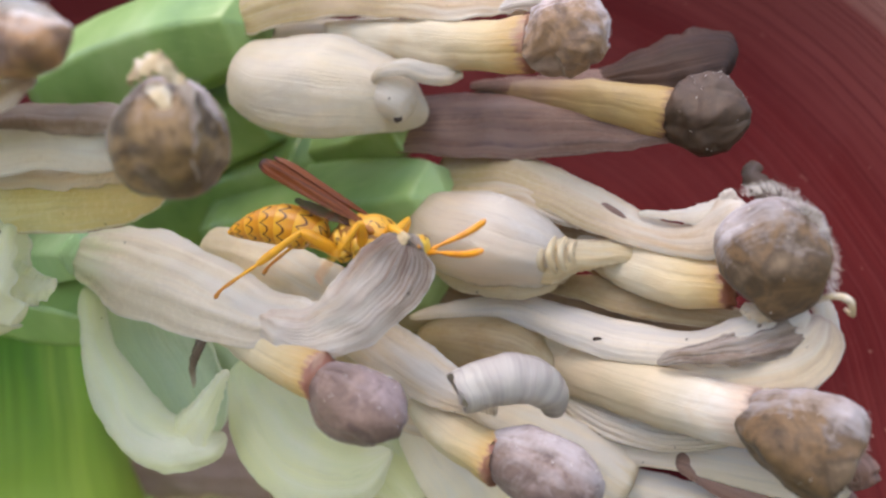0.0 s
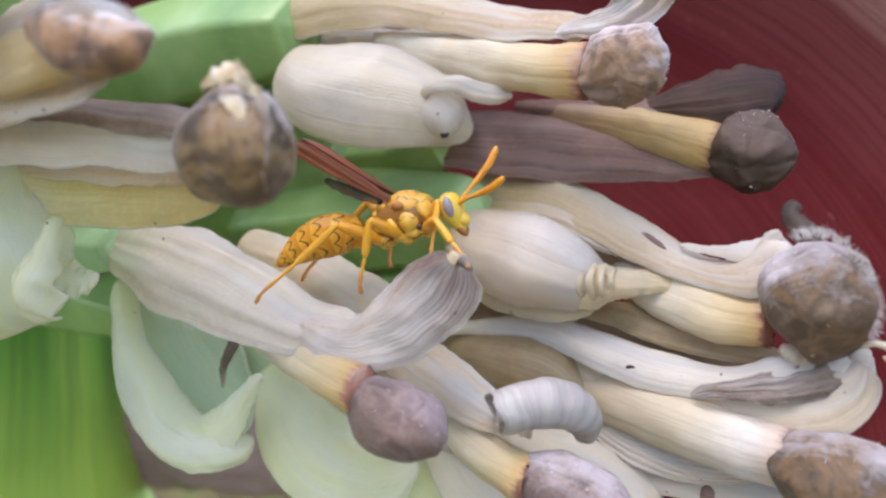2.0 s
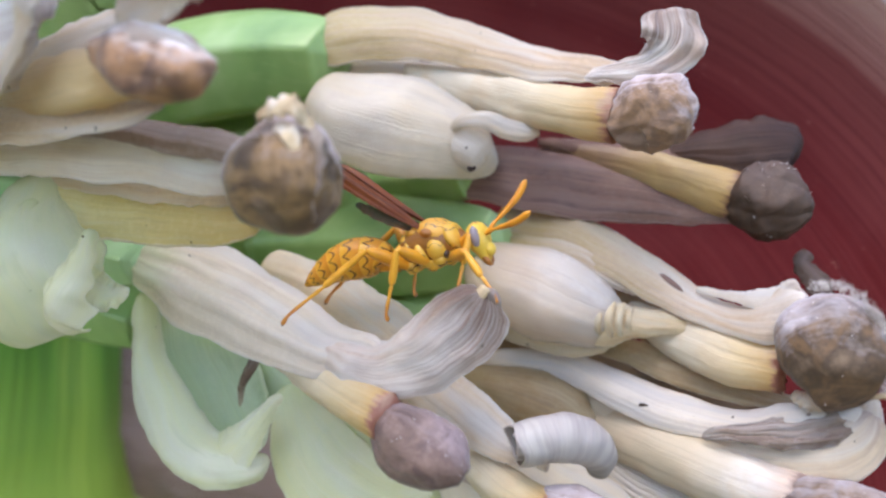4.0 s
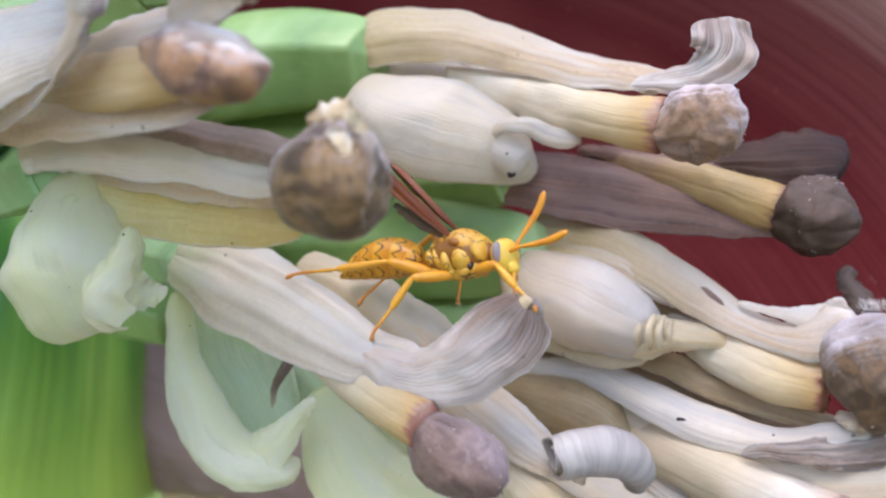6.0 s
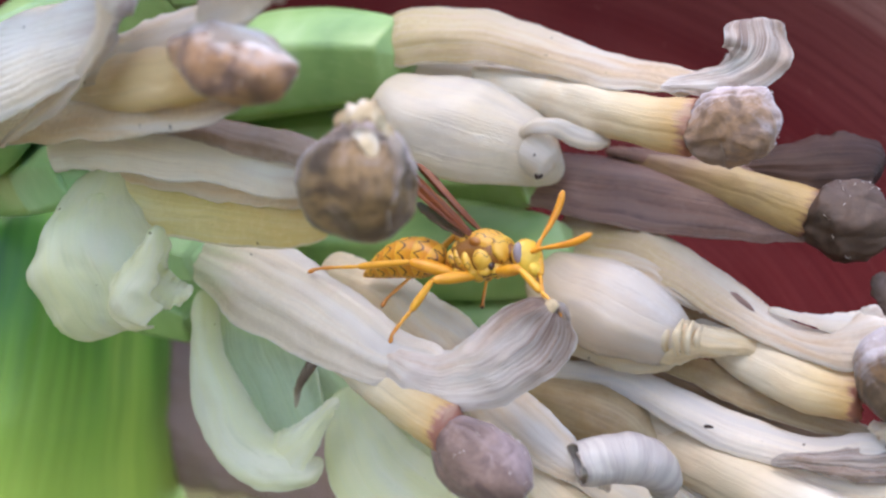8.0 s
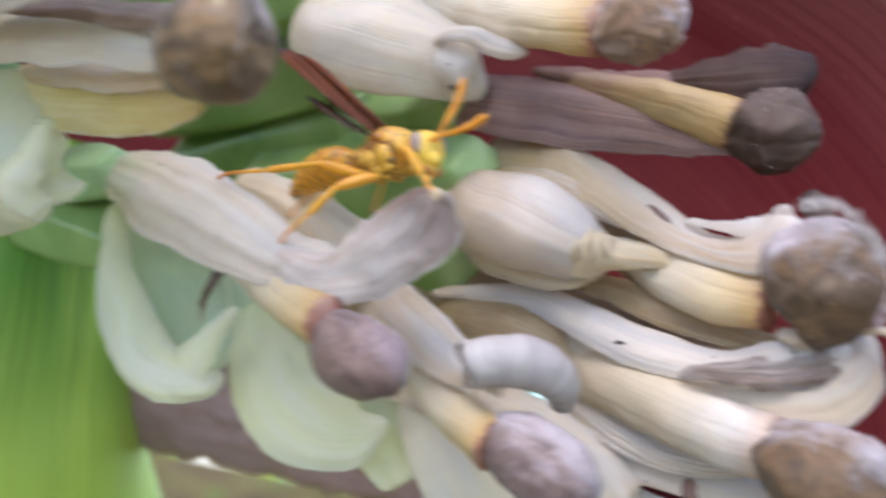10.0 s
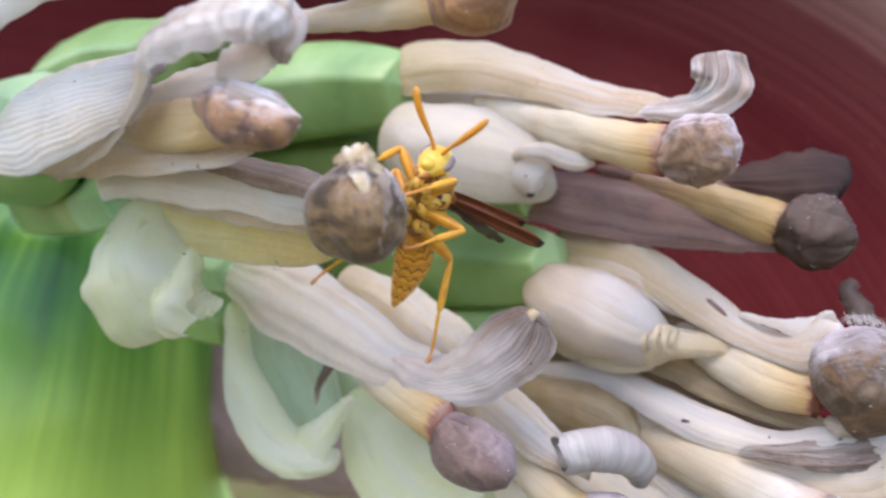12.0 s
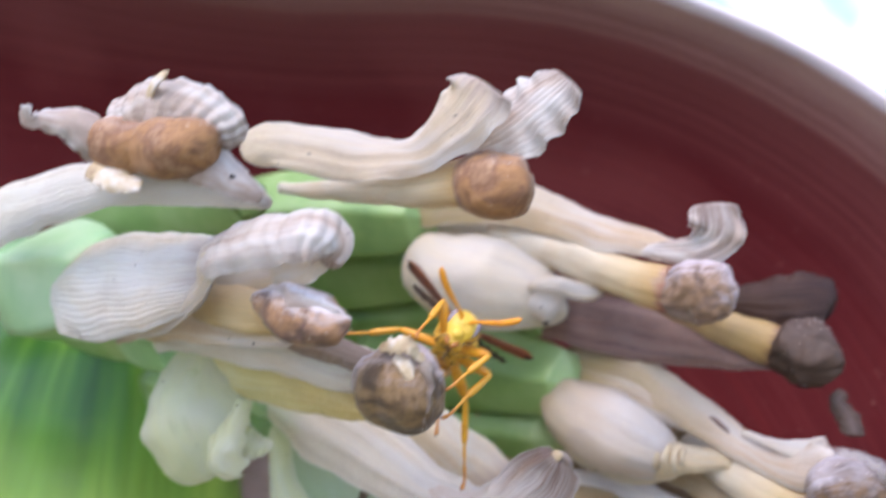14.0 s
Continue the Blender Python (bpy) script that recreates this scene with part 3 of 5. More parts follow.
far_bract = part("bract", petal_mesh([(-172.7, 165, -31.4, 29.51), (-128.6, 170, -38.7, 30.01), (-100.9, 175, -46.1, 23.92), (-69.9, 180, -53.4, 18.43), (-38.6, 185, -60.8, 13.59), (-8.9, 190, -71.3, 6.11)], arc=50, wrinkle=0.8, front=FRONT), M_BRACT_FAR, None, "", 1.4)
tagged(far_bract, "lower pinkish maroon banana bract behind the stalk", "bract")
STALK = [(-125.7, 156, 5.6, 25.51), (-126, 156, -6.5, 30.23), (-129.8, 156, -33.3, 37.66), (-135.2, 156, -64.8, 46.16), (-145.1, 158, -139, 62.05)]
stalk = part("flower_stalk", loft_mesh([(*STALK[0][:3], STALK[0][3] * 0.8)] + STALK[1:] + [(STALK[-1][0] - 20, 150, -400, 44), (STALK[-1][0] - 40, 170, -1310, 52)], nu=110, nv=90, rough=0.5, fine=0.08), M_STALK)
tagged(stalk, "thick yellow-green striped stalk below the florets", "stalk")


def ovary(st, mat=None, sides=5, flat=0.95, parent=None, turn=0.5):
    return part("ovary", loft_mesh(rounded(st, (False, True)), nu=26, nv=50, sides=sides, flat=flat, rough=0.12, fine=0.12, turn=turn), mat or M_OVARY, parent)


def tepal(st, mat, parent, name="tepal", label="", thick=0.22, **kw):
    return part(name, petal_mesh(st, **kw), mat, parent, label, thick)


def style(st, parent, mat=None, lobes=3, lobe=0.07):
    """A ribbed column that ends in a torn, slightly flared collar."""
    (x, y, z, r), (x1, y1, z1, r1), *rest = st
    st = [(x, y + 3.0, z, r * 0.5), (x1, y1 + 1.2, z1, r1 * 0.92), *[(*q[:3], q[3] * 0.92) for q in rest]]
    c = spline(st, 46)
    seed = next(seeds) * 2.3
    nv, rows = 84, []
    for i in range(46):
        p, r, u = c[i, :3], c[i, 3], i / 45
        t = unit(c[min(i + 1, 45), :3] - c[max(i - 1, 0), :3])
        side = unit(np.cross(t, FRONT))
        nrm = unit(np.cross(side, t))
        row = []
        for j in range(nv):
            th = 2 * math.pi * j / nv
            rib = abs(math.cos(0.5 * lobes * (th + 0.25 * u) + seed))
            rr = r * (1 - lobe * 0.6 + lobe * 1.5 * rib ** 0.6) * (1 + 0.05 * max(0.0, u - 0.8) / 0.2)
            q = p + side * rr * math.cos(th) + nrm * rr * 0.75 * math.sin(th)
            q = q + np.array(noise.noise_vector(Vector(q) * 0.3 + Vector((seed, 0, 0)))) * 0.28
            q = q + np.array(noise.noise_vector(Vector(q) * 1.3 + Vector((0, seed, 0)))) * 0.07
            if i > 42:
                q = q + t * (i - 42) * 0.28 * noise.noise(Vector((math.cos(th) * 5, math.sin(th) * 5, seed)))
            row.append(mm(*q))
        rows.append(row)
    return part("style", grid_mesh("style", rows, closed=True, caps=True), mat or M_STYLE, parent)


def head(st, parent, mat=None, rough=0.5, fine=0.22, flat=0.85, cotton=150, groove_depth=0.06):
    """A shrivelled mass of anthers: grooved along its length, crumpled, with cottony fibres on its upper side."""
    nu, nv, c, seed = 84, 104, spline(st, 84), next(seeds) * 3.17
    rows = []
    for i in range(nu):
        p, r, u = c[i, :3], max(c[i, 3], 0.02), i / (nu - 1)
        t = unit(c[min(i + 1, nu - 1), :3] - c[max(i - 1, 0), :3])
        side = unit(np.cross(t, FRONT))
        nrm = unit(np.cross(side, t))
        row = []
        for j in range(nv):
            th = 2 * math.pi * j / nv
            groove = abs(math.sin(2.5 * (th + 0.5 * u + 0.5 * noise.noise(Vector((math.cos(th), math.sin(th), seed + u * 2))))))
            rr = r * (0.965 + groove_depth * groove ** 0.5)
            q = p + side * rr * math.cos(th) + nrm * rr * flat * math.sin(th)
            w = min(1.0, r)
            v = Vector(q)
            q = q + np.array(noise.noise_vector(v * fine + Vector((seed, 0, 0)))) * rough * w * 1.15
            q = q + np.array(noise.noise_vector(v * fine * 3.1 + Vector((seed, 0, 0)))) * rough * 0.28 * w
            out = side * math.cos(th) + nrm * math.sin(th)
            crag = noise.ridged_multi_fractal(v * 0.42 + Vector((0, 0, seed)), 0.9, 2.1, 4, 1.0, 2.0)
            q = q + out * (crag - 1.2) * 0.05 * w * rough
            q = q + np.array(noise.noise_vector(v * 2.1 + Vector((0, seed, 0)))) * 0.05 * w
            row.append(mm(*q))
        rows.append(row)
    ob = part("withered_head", grid_mesh("head", rows, closed=True, caps=True), mat or M_HEAD, parent, "dried brown flower head")
    if cotton:
        bm = bmesh.new()
        for _ in range(cotton):
            i, j = random.randrange(8, nu - 6), random.randrange(nv)
            base = np.array((rows[i][j] - ORIGIN) * 1000)
            mid = c[i, :3]
            out = unit(base - mid)
            if out[2] < 0.15 + 0.5 * random.random() and random.random() < 0.88:
                continue
            way = unit(out * 0.25 + np.array([random.uniform(-1, 1) for _ in range(3)]))
            size = random.uniform(0.25, 0.6)
            wide = unit(np.cross(way, out)) * 0.035
            bend = base + way * size * 0.55 + out * 0.12
            tip = base + way * size
            bm.faces.new([bm.verts.new(mm(*k)) for k in (base - wide, base + wide, bend + wide * 0.7, tip, bend - wide * 0.7)])
        mesh = bpy.data.meshes.new("cotton")
        bm.to_mesh(mesh)
        bm.free()
        part("cotton", mesh, M_FUZZ, parent, "pale cottony fibres on the dried head")
    return ob


def speck(ob, x, z, r, name="speck", stretch=1.0, slope=0.0, material=None):
    """A small dark speck on the face of ob that looks to the front."""
    bpy.context.view_layer.update()
    hit, place, normal, _ = ob.ray_cast(mm(x, 0, z), Vector((0, 1, 0)))
    if not hit:
        return
    p = (place - ORIGIN) * 1000
    way = (Vector((1, 0, slope)) - normal * normal.dot(Vector((1, 0, slope)))).normalized() * r * stretch
    st = [(*(p + way * k), r * w) for k, w in ((-1, 0.1), (-0.6, 0.8), (0.5, 0.7), (1, 0.1))]
    part(name, loft_mesh(st, nu=10, nv=10, flat=0.25), material or M_SPECK, ob.parent)


def plain_material(name, colour, rough):
    k = Mat(name)
    n = k.noise(k.coords("Object"), 800, 3)
    c = k.mix(n, colour, tuple(a * 1.6 for a in colour))
    return k.done(c, rough, 0.0, 0.4)


M_STAIN = plain_material("brown_stain", (0.13, 0.075, 0.06), 0.6)
M_SPECK = plain_material("dark_speck", (0.025, 0.014, 0.01), 0.6)


def fuzz(line, parent, count, length):
    """Short pale hairs along a rim, joined into one part."""
    bm = bmesh.new()
    pts = spline(line, count)
    mid = np.mean(pts, axis=0) + np.array((0, 3, -4))
    for i, p in enumerate(pts):
        for _ in range(7):
            q = p + np.array([random.uniform(-0.5, 0.5) for _ in range(3)])
            way = unit(unit(q - mid) + np.array([random.uniform(-0.5, 0.5) for _ in range(3)])) * length * random.uniform(0.5, 1.2)
            side = unit(np.cross(way, FRONT)) * 0.045
            bm.faces.new([bm.verts.new(mm(*v)) for v in (q - side, q + side, q + way)])
    mesh = bpy.data.meshes.new("fuzz")
    bm.to_mesh(mesh)
    bm.free()
    part("fuzz", mesh, M_FUZZ, parent, "pale fuzzy fringe")


def roll_mesh(st, turns=1.7):
    """A sheet rolled up round a bent axis, its spiral open at the first end. Stations: x, y, z, radius (mm)."""
    c, rows = spline(st, 70), []
    for i in range(70):
        p, r, u = c[i, :3], c[i, 3], i / 69
        t = unit(c[min(i + 1, 69), :3] - c[max(i - 1, 0), :3])
        side = unit(np.cross(t, FRONT))
        nrm = unit(np.cross(side, t))
        row = []
        for j in range(90):
            k = j / 89
            th = 2 * math.pi * turns * k + 2.3
            ring = 1 + 0.05 * noise.noise(Vector((u * 9, k * 2.5, 3.3)))
            rr = r * (0.30 + 0.70 * k ** 0.7) * ring
            q = p + side * rr * math.cos(th) - nrm * rr * math.sin(th)
            q = q + t * (1 - u) ** 6 * 0.9 * noise.noise(Vector((k * 9, 1.7, 0)))
            q = q + np.array(noise.noise_vector(Vector(q) * 0.5)) * 0.18 + np.array(noise.noise_vector(Vector(q) * 1.7)) * 0.05
            row.append(mm(*q))
        rows.append(row)
    return grid_mesh("roll", rows)


def roll_material():
    """Rolled petal: mauve-grey rings on cream."""
    k = Mat("petal_rolled")
    ring = k.noise(k.coords("UV", (11, 1.2, 1)), 1.0, 3, 0.55, 0.35)
    thin = k.noise(k.coords("UV", (70, 1.5, 1)), 1.0, 2)
    colour = k.mix(k.grey(ring, 0.42, 0.66), (0.60, 0.55, 0.50), (0.40, 0.34, 0.33))
    colour = k.mix(k.math("MULTIPLY", k.grey(thin, 0.5, 0.7), 0.15), colour, (0.55, 0.48, 0.45))
    sep = k.node("SeparateXYZ")
    k.link(k.coords("UV"), sep.inputs[0])
    colour = k.mix(k.grey(sep.outputs[0], 0.0, 0.04), (0.56, 0.48, 0.44), colour)
    n = k.bump(k.math("ADD", ring, thin), 0.5, 0.0003)
    return k.done(colour, 0.4, 0.3, 0.4, 0.0, n)


M_ROLL = roll_material()
M_FUZZ = plain_material("pale_fuzz", (0.50, 0.45, 0.42), 0.7)

# floret with the big brown head, nearest the lens
f = floret("beige floret with a big round brown head")
ovary([(-86.5, 105, 8.1, 5.72), (-73.1, 92, 10.5, 5.58), (-64.5, 84, 11.8, 4.49)], M_OVARY_PALE, parent=f)
tepal([(-66.4, 81.5, 15.2, 4.3), (-62, 81, 15.9, 3.9), (-54, 79, 16.4, 4.3), (-40.9, 75, 16.2, 4.1), (-32.3, 71, 15.3, 3.5), (-24.6, 69, 15.0, 2.9)], M_SHEATH, f, arc=52, wrinkle=0.3, ridges=0.02, ragged=1.5, frill=0.03)
tepal([(-66.8, 86, 10.3, 2.53), (-58.8, 85, 9.6, 4.83), (-48.1, 83, 9.4, 4.83), (-37.2, 79, 9.2, 4.18), (-25.1, 72, 10.2, 2.97)], M_OLIVE, f, "inner_tepal", arc=42, ridges=0.02)
speck(f.children[-1], -41.0, 9.0, 0.4, stretch=1.5, slope=-0.5)
tepal([(-63, 78.4, 18.8, 0.5), (-55, 76.6, 19.2, 1.0), (-45, 73.6, 18.9, 1.5), (-36, 70.4, 18.0, 1.8), (-28, 67.8, 17.0, 1.7), (-24.4, 67.2, 16.4, 1.2)], M_EDGE, f, "upper_edge", "withered mauve-brown edge", arc=46, fold=0.06, ragged=0.6)
tepal([(-61.4, 85, 12.3, 1.14), (-47.8, 82, 12.5, 2.24), (-35.9, 77, 12.4, 2.31), (-24.8, 70, 13, 1.81)], M_BEIGE, f, "middle_tepal", arc=36)
tepal([(-60.5, 84, 12, 2.4), (-60.2, 82, 6.6, 6.6), (-58.6, 80.5, 1, 8.9), (-56.2, 80.5, -4.4, 7.6), (-54.8, 82, -7.4, 3.2)], M_JADE, f, "free_tepal", "pale green translucent cup-shaped tepal", arc=58, frill=0.04, wrinkle=0.4)
tepal([(-58.8, 80, 9.5, 1.0), (-57.9, 78, 4.5, 1.6), (-56.2, 77, 0.5, 1.2)], M_JADE, f, "free_tepal_fold", arc=60, frill=0.1, wrinkle=0.4)
tepal([(-49.2, 78, 6.2, 1.02), (-49.8, 77, 2.4, 2.04), (-51, 77, -1.5, 3.83), (-52.7, 79, -4.8, 3.04)], M_JADE, f, "free_tepal_tip", arc=70, frill=0.2, wrinkle=0.5)
tepal([(-51.7, 80, -0.9, 3.03), (-47.9, 80, -1.5, 1.94), (-45, 80, -0.9, 0.59)], M_JADE, f, "free_tepal_point", arc=38, frill=0.2)
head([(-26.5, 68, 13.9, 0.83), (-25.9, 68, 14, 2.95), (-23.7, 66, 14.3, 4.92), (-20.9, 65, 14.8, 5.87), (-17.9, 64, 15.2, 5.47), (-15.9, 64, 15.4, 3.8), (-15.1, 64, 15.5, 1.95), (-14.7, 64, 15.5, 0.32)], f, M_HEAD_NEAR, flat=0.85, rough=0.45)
tepal([(-20.6, 61.5, 19.9, 0.48), (-19.0, 59.8, 18.7, 0.62), (-18.2, 59.2, 16.9, 0.5), (-18.4, 59.1, 15.1, 0.58), (-18.0, 59.6, 13.2, 0.26)], M_CRUST, f, "crust", arc=20, frill=0.2, wrinkle=0.5, nu=30, nv=12)
tepal([(-23.2, 62.5, 20.3, 0.38), (-20.8, 61, 20.8, 0.75), (-18.5, 60.5, 20.8, 0.79), (-16.1, 61.2, 19.4, 0.47)], M_CRUST, f, "crust", arc=24, frill=0.4, wrinkle=0.8, nu=34, nv=12)
tepal([(-16.6, 61.2, 19.6, 0.6), (-16.2, 60.7, 17.4, 0.8), (-16.4, 60.3, 15, 0.7), (-16.8, 60.6, 12.6, 0.5), (-17.2, 61.6, 10.4, 0.25)], M_EDGE, f, "crust", arc=24, frill=0.4, wrinkle=0.7, nu=30, nv=14)
# floret above it, with a frilled petal
f = floret("greyish white floret with a frilled lip and rusty head")
ovary([(-105.6, 102, 15.3, 9.57), (-97.9, 97, 17.3, 11.79), (-89, 91, 19.1, 11.89), (-80.2, 86, 20.7, 9.56)], M_OVARY_PALE, parent=f, turn=0.9)
tepal([(-85.4, 83, 19.3, 3), (-78.5, 79, 20.8, 7.4), (-66, 73, 23.3, 8.64), (-54.8, 67, 25.6, 6.92), (-46.1, 63, 27.6, 4.4)], M_GREY, f, arc=52, ridges=0.05, rate=66, nv=130, wrinkle=0.3)
tepal([(-44, 57, 30.8, 0.94), (-45.6, 59, 26.5, 1.51), (-51.7, 64, 21.9, 1.78), (-61, 70, 17.4, 1.46), (-68.4, 74, 14.2, 0.52)], M_WHITE, f, "strap_fold", arc=40, fold=0.12)
tepal([(-46.1, 60, 27.5, 1.11), (-44, 58, 30.2, 2.71), (-38.9, 56, 32.2, 3.24), (-33.6, 55, 33.7, 3.5), (-29.8, 55.4, 34.4, 3.6), (-28.2, 57, 33.4, 2.9), (-28.9, 59.5, 30.6, 1.4)], M_FRILL, f, "frilled_lip", arc=50, frill=0.1, waves=7, pleats=(0.12, 15), nu=130, fold=0.06)
tepal([(-37.4, 61, 29.3, 2.09), (-32.1, 60, 31.3, 3.51), (-28.2, 59, 34.8, 2.64)], M_GREY, f, "inner_lip", arc=34)
tepal([(-62, 74, 22, 1.6), (-52, 70, 25.2, 3.0), (-44, 67, 27.4, 3.2), (-37, 65, 29.4, 2.8), (-31, 63, 31.6, 1.6)], M_WHITE, f, "inner_tepal", arc=36)
style([(-60.4, 73.4, 21.4, 2.5), (-49.8, 68.2, 22.4, 3.21), (-41, 63.4, 23.2, 3.23), (-34.7, 60, 23.8, 2.76)], f, M_STYLE_OCHRE)
tepal([(-82, 82, 15.8, 1.6), (-68, 77, 17, 3.0), (-56, 73, 18.6, 3.3), (-46, 69, 19.6, 2.9), (-37.9, 65, 20.2, 2.2), (-32.3, 62, 21, 1.05)], M_WHITE, f, "lower_tepal", arc=40)
head([(-39.0, 60.6, 25.3, 0.78), (-37.4, 59.7, 25.1, 2.20), (-34.6, 58.9, 24.7, 3.21), (-31.3, 58.0, 24.1, 3.44), (-28.1, 57.1, 23.9, 2.94), (-26.2, 57.1, 24.3, 1.51), (-25.2, 57.1, 24.7, 0.30)], f, M_HEAD_RUST)
tepal([(-36.8, 58.5, 27.2, 0.33), (-33.3, 56.6, 27.4, 0.7), (-30, 55.8, 26.6, 0.85), (-27.4, 55.8, 25.4, 0.7), (-26, 56.6, 24.8, 0.24)], M_FRILL, f, "pale_fluff", "white papery edge over the head", arc=28, frill=0.15, wrinkle=0.6, nu=40, nv=14)
# topmost floret
f = floret("grey-white tubular floret with an orange-brown crumpled head")
ovary([(-174.5, 122, 10, 12.1), (-144.3, 114, 13.8, 11.23), (-126, 108, 16.9, 10.02), (-113.6, 104, 19.6, 7.44)], M_OVARY_PALE, parent=f)
tepal([(-101, 80, 28.3, 5.48), (-81.2, 72, 34.1, 4.98), (-61.3, 63, 38.7, 3.77), (-46.5, 59, 39.5, 3.1), (-40.4, 59, 38.8, 2.16), (-37.2, 60, 37.4, 0.57)], M_GREY, f, arc=70, ridges=0.02, rate=50, nv=90)
tepal([(-58.3, 57, 45.6, 1.54), (-53.3, 56, 48.4, 2.99), (-46.6, 55, 48.9, 3.22), (-41.4, 55, 47.1, 2.79), (-40.1, 56, 44.2, 1.4)], M_FRILL, f, "frilled_lip", arc=45, frill=0.2, waves=6, ridges=0.03, pleats=(0.2, 14))
tepal([(-50.7, 55, 48.4, 0.88), (-49.4, 54, 50.7, 0.86), (-46.8, 53, 52.3, 0.35)], M_CRUST, f, "lip_point", arc=38, nu=16, nv=8)
tepal([(-64.2, 50, 48.1, 0.91), (-64.2, 52, 46.3, 1.39), (-60.8, 54, 45.9, 2.14), (-57.6, 56, 42.8, 2.75)], M_FRILL, f, "curled_lip", arc=55, frill=0.2, wrinkle=0.5)
speck(f.children[-1], -61.0, 46.0, 0.75, "stain", 1.8, -0.3, M_STAIN)
side_lip = tepal([(-48, 56.5, 42.6, 2.0), (-44, 55.5, 41.8, 2.9), (-40.5, 56, 40, 2.1), (-37.2, 57.5, 37.9, 0.7)], M_FRILL, f, "side_lip", arc=48, frill=0.12, wrinkle=0.5)
speck(side_lip, -40.0, 40.6, 0.4)
tepal([(-58.1, 54, 40.7, 1.36), (-54.2, 53, 39.6, 1.61), (-50.4, 53, 39, 0.72)], M_CRUST, f, "flake", arc=38, frill=0.05)
head([(-61.2, 58, 43.5, 0.79), (-59.3, 57, 43.6, 2.64), (-55.6, 56, 43.7, 3.78), (-52.4, 55, 43.5, 3.35), (-51.2, 55, 43.4, 3.3), (-47.2, 54, 43.7, 3.85), (-43.4, 54, 44.4, 3.21), (-41.6, 54, 44.8, 2.07), (-41, 54, 44.8, 0.41)], f, M_HEAD_AMBER, rough=0.35, cotton=40, groove_depth=0.03)
# top centre floret
f = floret("white floret with an upturned flared lip and brown head")
ovary([(-97.8, 112, 30.7, 7.29), (-80.7, 102, 33.5, 7.19), (-64.4, 92, 34, 6.03), (-53, 84, 36.1, 4.44)], None, parent=f)
tepal([(-47.6, 72, 44.6, 3.29), (-40.4, 74, 44.9, 3.91), (-29.8, 75, 43.7, 3.49), (-22.3, 74, 44.6, 3.09), (-17.3, 72, 48.3, 4.35), (-14.3, 71, 51.6, 4.89), (-13.1, 71, 53.9, 4.15)], M_WHITE, f, arc=34, frill=0.1, ridges=0.02, rate=60, nv=110, fold=0.05)
tepal([(-15.4, 75, 44.3, 2), (-10.1, 74, 47.9, 4.68), (-5.8, 73, 51.6, 4.92), (-2.7, 73, 54.9, 2.54)], M_FRILL, f, "inner_lip", arc=38, frill=0.15, ridges=0.04, rate=40, nv=80)
style([(-47.4, 82, 38.3, 1.6), (-33.5, 79, 38.7, 1.83), (-21.8, 76, 39.8, 2.67), (-15.1, 74, 41, 3.42)], f)
head([(-17.6, 75, 41, 0.93), (-16.4, 75, 41.1, 3.08), (-13.3, 73, 41, 4.36), (-10.2, 72, 40.9, 4.59), (-7.4, 71, 41.2, 3.66), (-6, 71, 41.4, 1.17)], f, M_HEAD_AMBER, rough=0.35, cotton=40, groove_depth=0.03)
# upper floret with a pearly pouch
f = floret("white floret with a pearly pouch and lilac head")
ovary([(-74.9, 130, 28.2, 9.69), (-58.9, 123.7, 31.2, 9.98), (-44.2, 116.3, 32.6, 9.17), (-31.8, 110.7, 33, 7.03)], None, parent=f)
tepal([(-32.7, 109.2, 35.7, 5), (-25.5, 109.1, 37.2, 5.29), (-16.2, 108.8, 37.4, 4.86), (-7, 107.1, 35.4, 3.89), (1.3, 103.5, 33.4, 3.1), (8.1, 100.2, 32.2, 2.5), (12.4, 97.9, 31.7, 2.1), (15.4, 96.2, 32.2, 1.2)], M_TANROOT, f, arc=40, ridges=0.02)
tepal([(-33.3, 112.9, 32.1, 1.83), (-20.7, 114.1, 32.6, 2.71), (-7.6, 114, 31.4, 2.49), (2, 110.6, 29.1, 1.04)], M_PEARL, f, "inner_tepal", arc=34)
tepal([(8.8, 98.9, 31.6, 1.2), (13.6, 95.9, 31.7, 2.3), (17.0, 94.4, 32.8, 3.4), (18.6, 93.3, 35.4, 4.1), (18.3, 94.2, 39.5, 3.7)], M_CURL, f, "frilled_lip", arc=35, frill=0.12, fold=0.15, ridges=0.025, rate=30, nv=70)
pouch = tepal([(-31.6, 107.7, 27.3, 4.38), (-24.6, 104.6, 24.7, 7.74), (-17, 103.7, 23.2, 8.56), (-9.6, 104.6, 21.9, 6.75), (-5.1, 106.7, 19.7, 3.51), (-3.3, 107.9, 18.8, 1.18)], M_PEARL, f, "free_tepal", "pearly white swollen pouch", arc=64, fold=0.03)
tepal([(-9.5, 100.6, 22.6, 0.5), (-7.8, 99.8, 24.2, 1.0), (-4.6, 99.6, 24.6, 1.35), (-1.6, 100.6, 23.6, 1.5), (1.2, 101.8, 23.2, 1.2), (3.2, 102.6, 23.2, 0.5)], M_PEARL, f, "pouch_tip", arc=72, fold=0.1)
lobe = part("pouch_lobe", loft_mesh(rounded([(-12.5, 103.6, 22.4, 2.0), (-8.6, 102.6, 21.6, 3.1), (-5.4, 102.2, 19.9, 2.95)]), nu=44, nv=40, rough=0.25, fine=0.3, flat=0.85), M_PEARL, f)
speck(lobe, -6.0, 17.9, 0.62)
style([(-18.2, 106.1, 32.1, 2.2), (-5.7, 105.5, 29.4, 3.33), (4.7, 100.4, 27, 3.49), (13.2, 94.9, 25.8, 3.64)], f)
